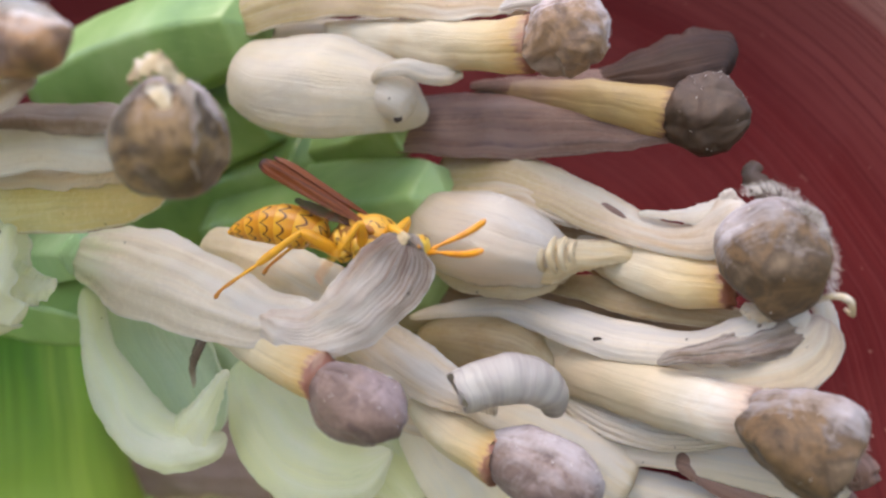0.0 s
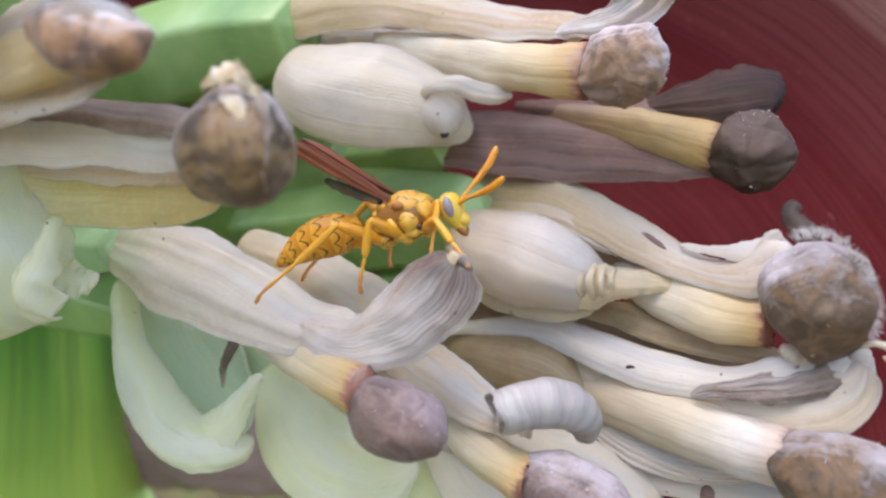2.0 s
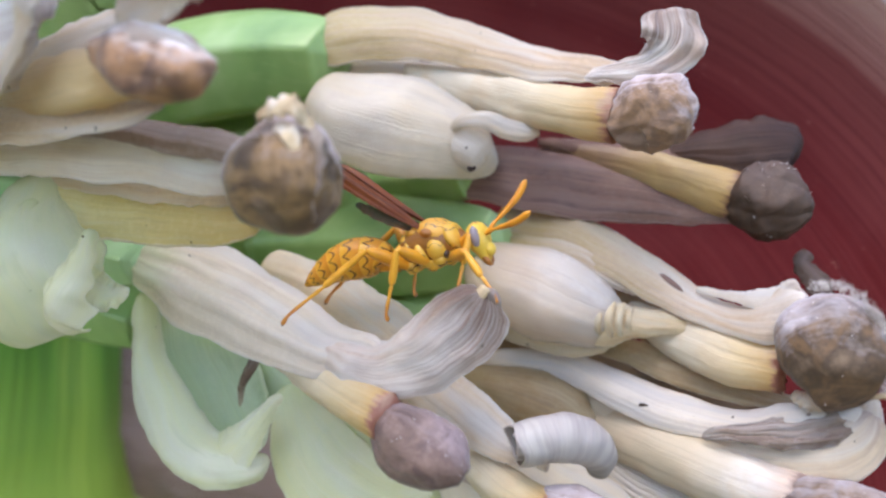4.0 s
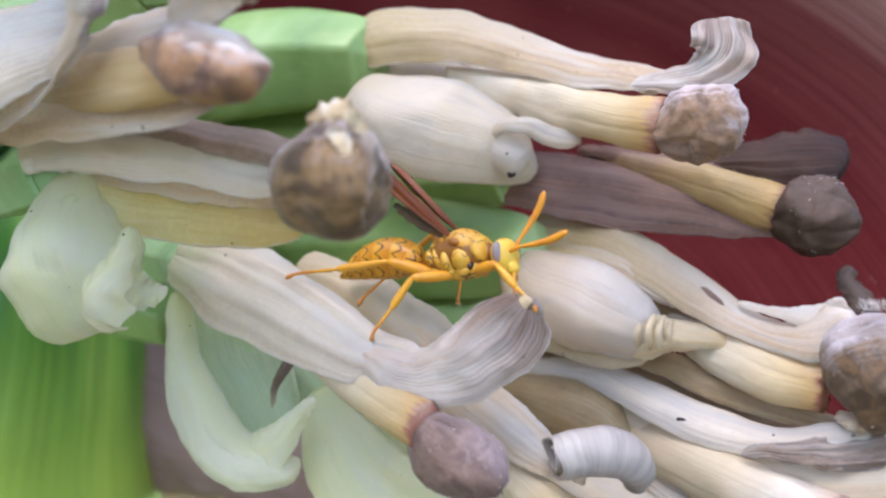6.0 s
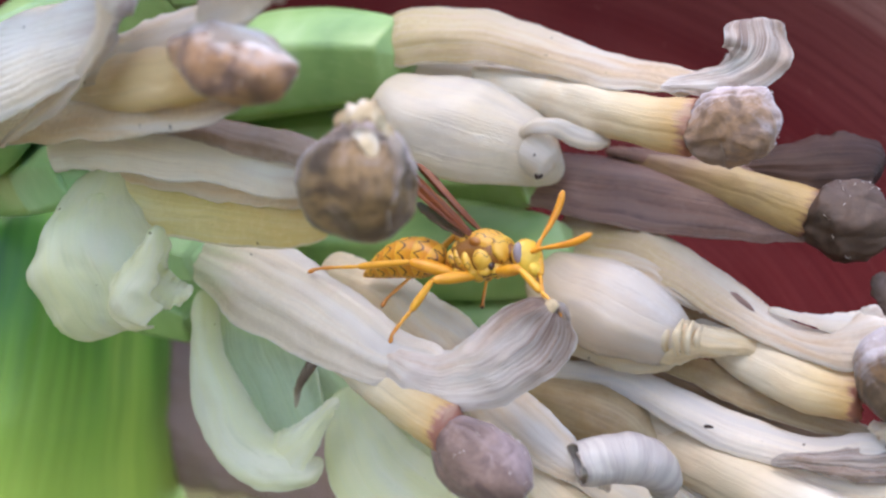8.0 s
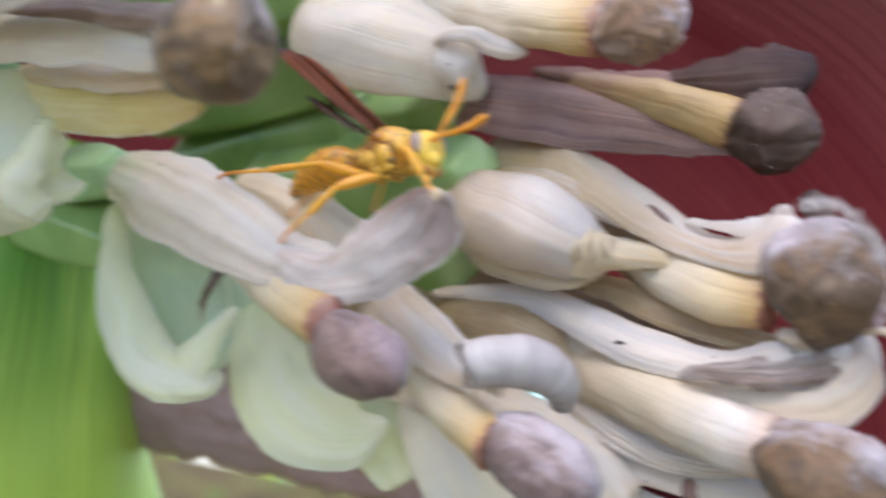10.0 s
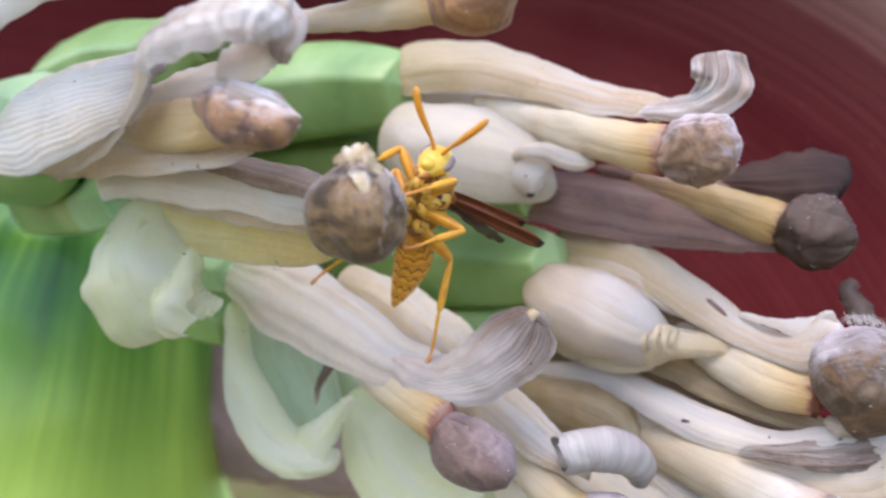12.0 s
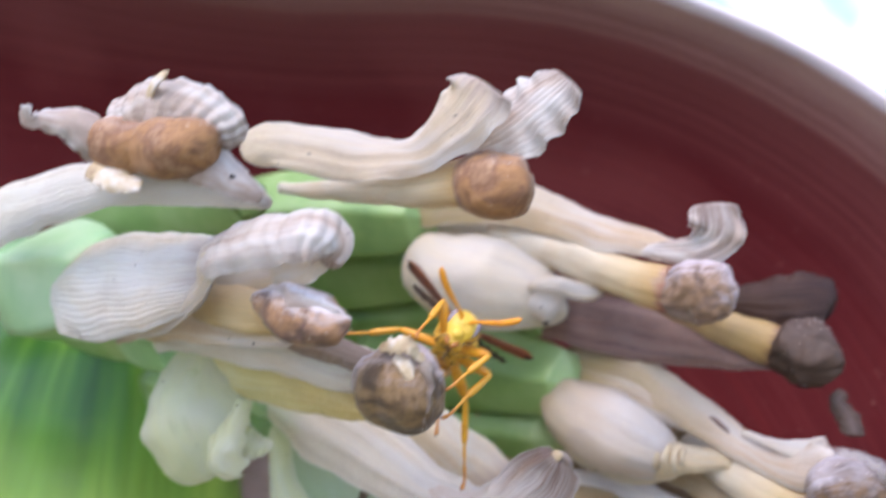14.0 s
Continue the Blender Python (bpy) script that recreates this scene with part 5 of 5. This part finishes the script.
M_EYE = chitin("wasp_eye", (0.30, 0.24, 0.25), (0.12, 0.08, 0.08), rough=0.2)
M_JAW = chitin("wasp_jaw", (0.40, 0.14, 0.02), (0.05, 0.02, 0.01))
M_DARK = chitin("wasp_dark", (0.06, 0.03, 0.02), (0.03, 0.015, 0.01))
M_TERGITE = tergite_material()
M_WING = wing_material("wasp_wing", (0.38, 0.11, 0.035), (0.17, 0.045, 0.02), 0.12)
M_HINDWING = wing_material("wasp_hind_wing", (0.20, 0.09, 0.06), (0.09, 0.04, 0.03), 0.35)
SIDE = (0, 1, 0)


def lump(name, st, mat, parent, **kw):
    kw.setdefault("front", SIDE)
    kw.setdefault("nu", 20)
    kw.setdefault("nv", 20)
    return part(name, loft_mesh(st, space=True, **kw), mat, parent)


def plate(name, centre, radii, lean, mat, parent):
    """A domed plate of the shell: an egg shape, leaning about the wasp's cross axis (degrees)."""
    a, rows, seed = radians(lean), [], next(seeds) * 1.7
    for i in range(17):
        e = math.pi * (i / 16 - 0.5)
        row = []
        for j in range(24):
            th = 2 * math.pi * j / 24
            p = np.array((math.sin(e) * radii[0], math.cos(e) * math.cos(th) * radii[1], math.cos(e) * math.sin(th) * radii[2]))
            p = p * (1 + 0.05 * noise.noise(Vector(p) * 0.9 + Vector((seed, 0, 0))))
            q = (p[0] * math.cos(a) + p[2] * math.sin(a), p[1], p[2] * math.cos(a) - p[0] * math.sin(a))
            row.append((Vector(q) + Vector(centre)) * 0.001)
        rows.append(row)
    return part(name, grid_mesh("plate", rows, closed=True, caps=True), mat, parent)


wasp = thing("wasp", None, "orange-yellow paper wasp with dark wavy bands, climbing the florets", "wasp")
lump("thorax", [(-4.9, 0, -3.0, 0.4), (-4.4, 0, -2.4, 1.3), (-3.2, 0, -1.3, 2.1), (-1.6, 0, -0.3, 2.6), (0.3, 0, 0.1, 2.8), (2.0, 0, 0.3, 2.5), (3.5, 0, 0.4, 1.7), (4.6, 0, 0.5, 0.8)], M_SEAM, wasp, nu=36, nv=32, rough=0.18, fine=0.9)
plate("mesonotum", (0.7, 0, 1.45), (2.73, 2.55, 1.86), 8, M_BACK, wasp)
plate("pronotum", (3.05, 0, 0.9), (1.10, 2.49, 2.03), -28, M_PLATE, wasp)
plate("scutellum", (-2.1, 0, 1.75), (1.16, 1.86, 0.93), -30, M_BACK, wasp)
plate("metanotum", (-3.25, 0, 0.75), (0.81, 1.74, 0.87), -45, M_PLATE, wasp)
for side in (1, -1):
    plate("side_plate", (1.15, side * 1.75, -0.25), (1.33, 1.45, 1.57), -25, M_PLATE, wasp)
    plate("side_plate", (1.5, side * 1.35, -1.75), (1.16, 1.33, 0.93), -20, M_PLATE, wasp)
    plate("side_plate", (-0.75, side * 1.85, -0.75), (0.87, 1.33, 1.57), -20, M_PLATE, wasp)
    plate("side_plate", (-0.35, side * 1.4, -2.05), (0.99, 1.22, 0.81), -10, M_PLATE, wasp)
    plate("side_plate", (-2.15, side * 1.5, -0.6), (0.72, 1.33, 1.57), -30, M_PLATE, wasp)
    plate("side_plate", (-3.35, side * 0.95, -0.85), (0.87, 1.39, 1.51), -35, M_PLATE, wasp)
    plate("dark_plate", (2.45, side * 1.75, -1.0), (0.5, 0.75, 0.6), -20, M_DARK, wasp)
    lump("wing_socket", [(-0.8, side * 2.1, 1.7, 0.15), (-0.2, side * 2.3, 1.8, 0.55), (0.6, side * 2.25, 1.7, 0.5), (1.1, side * 2.1, 1.6, 0.1)], M_JAW, wasp, nu=10, nv=12)
gaster = lump("gaster", [(-4.8, 0, -3.0, 0.45), (-5.4, 0, -3.0, 0.4), (-6.2, 0, -2.6, 0.8), (-6.9, 0, -2.2, 1.35)], M_LEG, wasp, nu=12)
GASTER = spline([(-6.3, 0, -2.5, 0.9), (-7.0, 0, -1.7, 2.1), (-8.4, 0, -1.3, 2.55), (-10.7, 0, -1.4, 2.75), (-13.0, 0, -1.9, 2.5), (-15.2, 0, -2.8, 1.95), (-17.4, 0, -3.9, 1.1), (-19.0, 0, -4.8, 0.2)], 81)
for n, (a, b) in enumerate(((0, 16), (14, 28), (26, 40), (38, 51), (49, 61), (59, 71), (69, 80))):
    ring = [tuple(GASTER[i][:3]) + (GASTER[i][3] * (1.0 + 0.035 * (i - a) / (b - a) - 0.02 * (n > 0) * (1 - (i - a) / (b - a))),) for i in range(a, b + 1, 2)]
    lump("tergite", ring, M_TERGITE, gaster, nu=18, nv=40, flat=0.92)
WINGS, FEELERS = [], []
head_w = lump("head", [(-0.25, 0, 2.05, 0.5), (-0.1, 0, 1.6, 1.5), (0.25, 0, 0.6, 2.1), (0.7, 0, -0.6, 2.0), (1.2, 0, -1.7, 1.35), (1.6, 0, -2.5, 0.85), (1.75, 0, -3.0, 0.3)], M_FACE, wasp, nu=30, nv=32, flat=0.66, front=(1, 0, 0))
plate("clypeus", (1.85, 0, -1.15), (0.75, 0.95, 0.95), -25, M_FACE, head_w)
plate("brow", (1.3, 0, 0.35), (0.6, 0.75, 0.75), -20, M_FACE, head_w)
plate("crown", (-0.05, 0, 1.55), (0.7, 1.2, 0.6), -20, M_BACK, head_w)
for side in (1, -1):
    lump("mandible", [(1.3, side * 0.85, -1.9, 0.3), (1.85, side * 0.62, -2.6, 0.42), (2.15, side * 0.2, -3.2, 0.14)], M_JAW, head_w, nu=12, nv=12)
    lump("eye", [(0.05, side * 1.3, 1.75, 0.15), (0.3, side * 1.55, 1.3, 0.5), (0.55, side * 1.7, 0.5, 0.62), (0.8, side * 1.66, -0.3, 0.5), (0.95, side * 1.5, -0.85, 0.12)], M_EYE, head_w, nu=18, nv=16)
    antenna = lump("antenna", [(0, 0, 0, 0.2), (0.5, 0, 0.06, 0.28), (1.3, 0, 0.12, 0.28), (1.8, 0, 0.08, 0.2), (2.4, 0, 0, 0.28), (4.2, 0, -0.2, 0.4), (6.0, 0, -0.25, 0.45), (7.5, 0, 0, 0.4), (8.1, 0, 0.15, 0.1)], M_ANTENNA, head_w, nu=40, nv=12)
    FEELERS.append((antenna, side))
    wing = part("wing", petal_mesh([(0, 0, 0, 0.35), (4.5, 0, 0, 0.95), (9.5, 0, 0, 1.15), (13.5, 0, 0, 1.15), (15.2, 0, 0, 0.7)], arc=55, wrinkle=0.06, fold=0.3, space=True, front=(0, 0, 1), nu=40, nv=28), M_WING, wasp, "", 0.05)
    part("hind_wing", petal_mesh([(0.6, 0.2, -0.5, 0.3), (3.5, 0.4, -1.2, 0.75), (7.0, 0.4, -1.8, 0.9), (9.4, 0.4, -2.1, 0.45)], arc=30, wrinkle=0.08, fold=0.2, frill=0.12, space=True, front=(0, 0, 1), nu=30, nv=16), M_HINDWING, wing, "", 0.04)
    WINGS.append((wing, side))

# legs: the hip in the wasp's space, then thigh and shin lengths in millimetres
LEGS = {}
for key, x, z, thigh, shin in (("front", 2.7, -1.7, 5.2, 7.4), ("middle", 0.2, -2.4, 6.0, 9.0), ("hind", -2.6, -2.7, 6.6, 14.2)):
    for side in (1, -1):
        fat = 0.86 if key == "hind" else 0.74
        lump("coxa", [(x - 0.3, side * 0.5, z + 1.1, 0.6), (x - 0.1, side * 0.85, z + 0.5, 1.15), (x, side * 1.1, z - 0.2, 1.05), (x, side * 1.25, z - 0.9, 0.4)], M_PLATE, wasp, nu=12, nv=14)
        leg = lump("leg", [(0, 0, 0, 0.3), (thigh * 0.2, 0, 0, fat * 0.85), (thigh * 0.6, 0, 0, fat), (thigh * 0.9, 0, 0, fat * 0.75), (thigh, 0, 0, 0.3)], M_LEG, wasp, nu=16, nv=12)
        shank = lump("shin", [(0, 0, 0, 0.3), (shin * 0.1, 0, 0, 0.42), (shin * 0.36, 0, 0, 0.52), (shin * 0.48, 0, 0, 0.4), (shin * 0.51, 0, 0, 0.2), (shin * 0.58, 0, 0.05, 0.26), (shin * 0.7, 0, 0.14, 0.2), (shin * 0.8, 0, 0.2, 0.25), (shin * 0.92, 0, 0.2, 0.2), (shin, 0, -0.1, 0.3), (shin * 1.03, 0, -0.35, 0.06)], M_SHIN, leg, nu=44, nv=12)
        LEGS[key, side] = (leg, shank, Vector((x, side * 1.2, z)), thigh, shin)
# time, thorax, the way it faces, the way its back faces
WASP_ROWS = [
    (0.0, (-7.5, 88, 2.5), (1.0, -0.05, -0.32), (0.3, -0.15, 1.0)),
    (0.3, (-8.2, 88, 4.3), (1.0, -0.05, -0.10), (0.1, -0.15, 1.0)),
    (0.5, (-8.1, 88, 5.5), (1.0, -0.08, 0.08), (0.0, -0.15, 1.0)),
    (1.0, (-8.3, 88, 6.5), (1.0, -0.10, 0.12), (-0.1, -0.15, 1.0)),
    (1.5, (-8.6, 88, 6.5), (1.0, -0.12, 0.13), (-0.1, -0.15, 1.0)),
    (2.0, (-8.8, 88, 7.1), (1.0, -0.14, 0.14), (-0.1, -0.12, 1.0)),
    (3.0, (-8.7, 88, 7.1), (1.0, -0.16, 0.15), (-0.1, -0.12, 1.0)),
    (4.0, (-8.9, 88, 7.6), (1.0, -0.20, 0.15), (-0.1, -0.12, 1.0)),
    (6.5, (-10.5, 88, 6.9), (0.92, -0.38, 0.04), (-0.1, 0.0, 1.0)),
    (7.5, (-10.6, 88, 7), (0.92, -0.38, 0.04), (-0.1, 0.0, 1.0)),
    (9.8, (-11.8, 88, 7.6), (0.87, -0.46, 0.10), (-0.1, 0.0, 1.0)),
    (10.0, (-9.8, 88, 7.4), (0.87, -0.46, 0.10), (-0.1, 0.0, 1.0)),
    (10.5, (-14, 86, 8.1), (0.82, -0.57, 0.04), (-0.1, 0.05, 1.0)),
    (11.0, (-16.1, 83, 8.8), (0.68, -0.72, -0.05), (-0.1, 0.1, 1.0)),
    (11.2, (-17, 82, 9.3), (0.45, -0.75, 0.40), (0.1, 0.5, 0.9)),
    (11.5, (-15.9, 80, 11.9), (0.14, -0.74, 0.64), (0.42, 0.55, 0.72)),
    (12.0, (-16.0, 78, 16.8), (0.22, -0.64, 0.72), (0.42, 0.60, 0.66)),
    (12.5, (-16.1, 77, 17.4), (0.28, -0.62, 0.74), (0.42, 0.58, 0.62)),
    (13.0, (-17.0, 76, 17), (0.26, -0.82, 0.50), (0.48, 0.45, 0.72)),
    (13.5, (-15.6, 76, 19.9), (0.25, -0.88, 0.38), (0.48, 0.4, 0.75)),
    (14.0, (-16, 76, 19.5), (0.25, -0.88, 0.38), (0.45, 0.4, 0.78)),
]
# where the feet stand: time, then front, middle, hind on its right, then on its left
FEET_ROWS = [
    (0.0, [(0.5, 79, 2.4), (-13.3, 84, -1.9), (-26.6, 84, -3.6), (-4.9, 84, 2.1), (-11, 90, 0.6), (-23.7, 93, -1.8)]),
    (4.0, [(0.5, 79, 2.4), (-13.3, 84, -1.9), (-26.6, 84, -3.6), (-4.9, 84, 2.1), (-11, 90, 0.6), (-23.7, 93, -1.8)]),
    (6.5, [(-0.1, 79, 2.5), (-20.3, 83, -4.3), (-37.4, 90, 1.6), (-2.6, 82, 3.1), (-10.4, 90, 0.3), (-24.2, 93, -1.7)]),
    (9.8, [(-0.1, 79, 2.5), (-20.3, 83, -4.3), (-37.4, 90, 1.6), (-2.6, 82, 3.1), (-10.4, 90, 0.3), (-24.2, 93, -1.7)]),
    (10.5, [(-5.8, 80, 3.1), (-20.4, 83, -5), (-37.4, 88, 1.7), (-8.7, 84, 1.4), (-15.6, 88, -0.5), (-21.8, 90, -1.8)]),
    (11.0, [(-19.4, 81, -6.1), (-22.2, 84, -2.3), (-36.8, 88, 1.7), (-10.4, 80, 1.8), (-13.5, 84, -1.5), (-18.3, 86, -4.4)]),
    (11.5, [(-18.4, 72, 13), (-20.9, 72, 8), (-35.7, 86, 1.8), (-14.5, 70, 8.8), (-12.7, 82, -2.1), (-14.9, 82, -5.1)]),
    (12.0, [(-22.5, 70, 19.6), (-22.9, 72, 15.5), (-35, 86, 2), (-15.4, 66, 17.3), (-15.8, 68, 10.9), (-14.9, 81, -5.3)]),
    (12.5, [(-22.1, 69, 21.1), (-32.3, 74, 19.4), (-33.7, 84, 2.7), (-15.9, 66, 16.7), (-15.6, 67, 10.6), (-14.6, 81, -5.3)]),
    (13.0, [(-19.6, 67, 21), (-32.3, 72, 18.8), (-19.6, 82, 3.2), (-15.4, 67, 14.4), (-15.4, 67, 10.7), (-14.9, 81, -4.8)]),
    (14.0, [(-19.6, 67, 21), (-32.3, 72, 18.8), (-19.6, 82, 3.2), (-15.4, 67, 14.4), (-15.4, 67, 10.7), (-14.9, 81, -4.8)]),
]
# head: time, nod down, turn to its right (degrees)
HEAD_ROWS = [(0.0, 26, 0), (0.3, 9, 0), (0.5, 5, 2), (1.5, 6, 4), (4.0, 6, 6), (6.5, 4, 18), (9.8, 4, 14), (10.5, 6, 8), (11.0, 8, 6), (11.5, 30, 0), (12.5, 25, 0), (13.5, 10, 0), (14.0, 8, 0)]


# where the wing tips point while it turns and climbs over the head: that on its right, that on its left
WING_TIPS = {
    10.0: ((-24, 83.5, 18.5), (-23, 85, 18.5)), 10.5: ((-26.5, 81.5, 21.5), (-25, 83, 21.5)), 11.5: ((-1.7, 90, 7.1), (-1.7, 90, 7.1)), 12.0: ((-4, 89.5, 13.5), (-0.5, 88, 10.7)),
    12.5: ((-21.9, 91.9, 24.2), (-1, 87, 12.1)), 13.0: ((-24.7, 87.6, 27.3), (-6.6, 89.2, 13.6)), 13.5: ((-26.2, 86.9, 27.2), (-7.0, 89.2, 14.0)), 14.0: ((-26.3, 86.7, 27.8), (-7.2, 89.3, 14.1)),
}
# wings: time, splay to the side, lift
WING_ROWS = [(0.0, 0.2, 3.0), (0.5, 0.2, 7.4), (1.5, 0.2, 8.0), (4.0, 0.2, 8.0), (6.5, 0.8, 8.0), (9.8, 0.8, 8.0), (10.0, 0.8, 8.0), (10.5, 1.4, 8.2), (11.0, 3.2, 8.4), (11.5, 6.5, 7.0), (12.0, 6.5, 7.0), (12.5, 7.0, 7.0), (13.0, 6.5, 7.5), (13.5, 8.0, 7.0), (14.0, 8.0, 7.0)]


# antennae: time, the way of the one on its right, of the one on its left
FEELER_ROWS = [
    (0.0, (0.62, -0.30, 0.72), (0.35, 0.30, 0.90)),
    (0.5, (0.80, -0.35, 0.50), (0.50, 0.30, 0.82)),
    (4.0, (0.85, -0.35, 0.44), (0.52, 0.30, 0.80)),
    (6.5, (0.85, 0.30, 0.42), (0.15, 0.32, 0.94)),
    (10.5, (0.85, 0.30, 0.36), (0.12, 0.35, 0.94)),
    (11.0, (0.45, -0.25, 0.85), (0.80, 0.45, 0.30)),
    (11.5, (0.60, -0.50, 0.60), (0.60, 0.25, 0.75)),
    (12.0, (0.64, -0.58, 0.50), (0.56, 0.50, 0.66)),
    (12.5, (0.66, -0.62, 0.43), (0.54, 0.59, 0.60)),
    (13.5, (0.53, -0.72, 0.42), (0.58, 0.64, 0.45)),
    (14.0, (0.53, -0.72, 0.42), (0.58, 0.64, 0.45)),
]


def stance(place, ahead, back):
    x = Vector(ahead).normalized()
    y = Vector(back).cross(x).normalized()
    z = x.cross(y)
    m = Matrix((x, y, z)).transposed().to_4x4()
    return Matrix.Translation(mm(*place)) @ m


def aim(origin, way, back):
    """A pose in metres whose x runs along way."""
    x = Vector(way).normalized()
    y = Vector(back).cross(x).normalized()
    m = Matrix((x, y, x.cross(y))).transposed().to_4x4()
    return Matrix.Translation(Vector(origin) * 0.001) @ m


def between(rows, t):
    """Rows of (time, array) at a time."""
    for (a, p), (b, q) in zip(rows, rows[1:]):
        if a <= t <= b:
            k = (t - a) / (b - a)
            k = k * k * (3 - 2 * k)
            return np.array(p, float) * (1 - k) + np.array(q, float) * k
    return np.array(rows[-1][1], float)


def motions():
    places = [(t, stance(p, f, d)) for t, p, f, d in WASP_ROWS]
    walk(wasp, places)
    walk(head_w, [(t, pose(0.0058, 0, 0.0004, 0, nod, -turn)) for t, nod, turn in HEAD_ROWS])
    for feeler, side in FEELERS:
        walk(feeler, [(t, aim((1.45, side * 0.5, 0.75), near if side < 0 else far, (0, 0, 1))) for t, near, far in FEELER_ROWS])
    for wing, side in WINGS:
        rows = []
        for t, splay, lift in WING_ROWS:
            way = Vector((-11.0, side * splay, lift))
            flat = Vector((0, side * 0.5, 1))
            if t in WING_TIPS:
                if t > 11:
                    flat = dict(places)[t].to_3x3().inverted() @ Vector((0.32, 0.82, 0.48))
                way = dict(places)[t].inverted() @ mm(*WING_TIPS[t][side > 0]) * 1000 - Vector((-0.6, side * 1.5, 2.1))
            rows.append((t, aim((-0.6, side * 1.5, 2.1), way, flat)))
        walk(wing, rows)
    order = [("front", -1), ("middle", -1), ("hind", -1), ("front", 1), ("middle", 1), ("hind", 1)]
    for n, key in enumerate(order):
        leg, shank, hip, thigh, shin = LEGS[key]
        upper, lower = [], []
        for t, m in places:
            foot = m.inverted() @ mm(*between(FEET_ROWS, t)[n]) * 1000
            line = foot - hip
            far = min(line.length, (thigh + shin) * 0.985)
            far = max(far, abs(shin - thigh) * 1.08)
            line.normalize()
            out = Vector((0.15 * (1 if key[0] == "front" else -1), 0.5 * key[1], 1.0))
            out = (out - line * out.dot(line)).normalized()
            along = (thigh ** 2 - shin ** 2 + far ** 2) / (2 * far)
            rise = math.sqrt(max(thigh ** 2 - along ** 2, 0.0))
            knee = hip + line * along + out * rise
            end = hip + line * far
            a = aim(hip, knee - hip, out)
            b = aim(knee, end - knee, out)
            upper.append((t, a))
            lower.append((t, a.inverted() @ b))
        walk(leg, upper)
        walk(shank, lower)


motions()
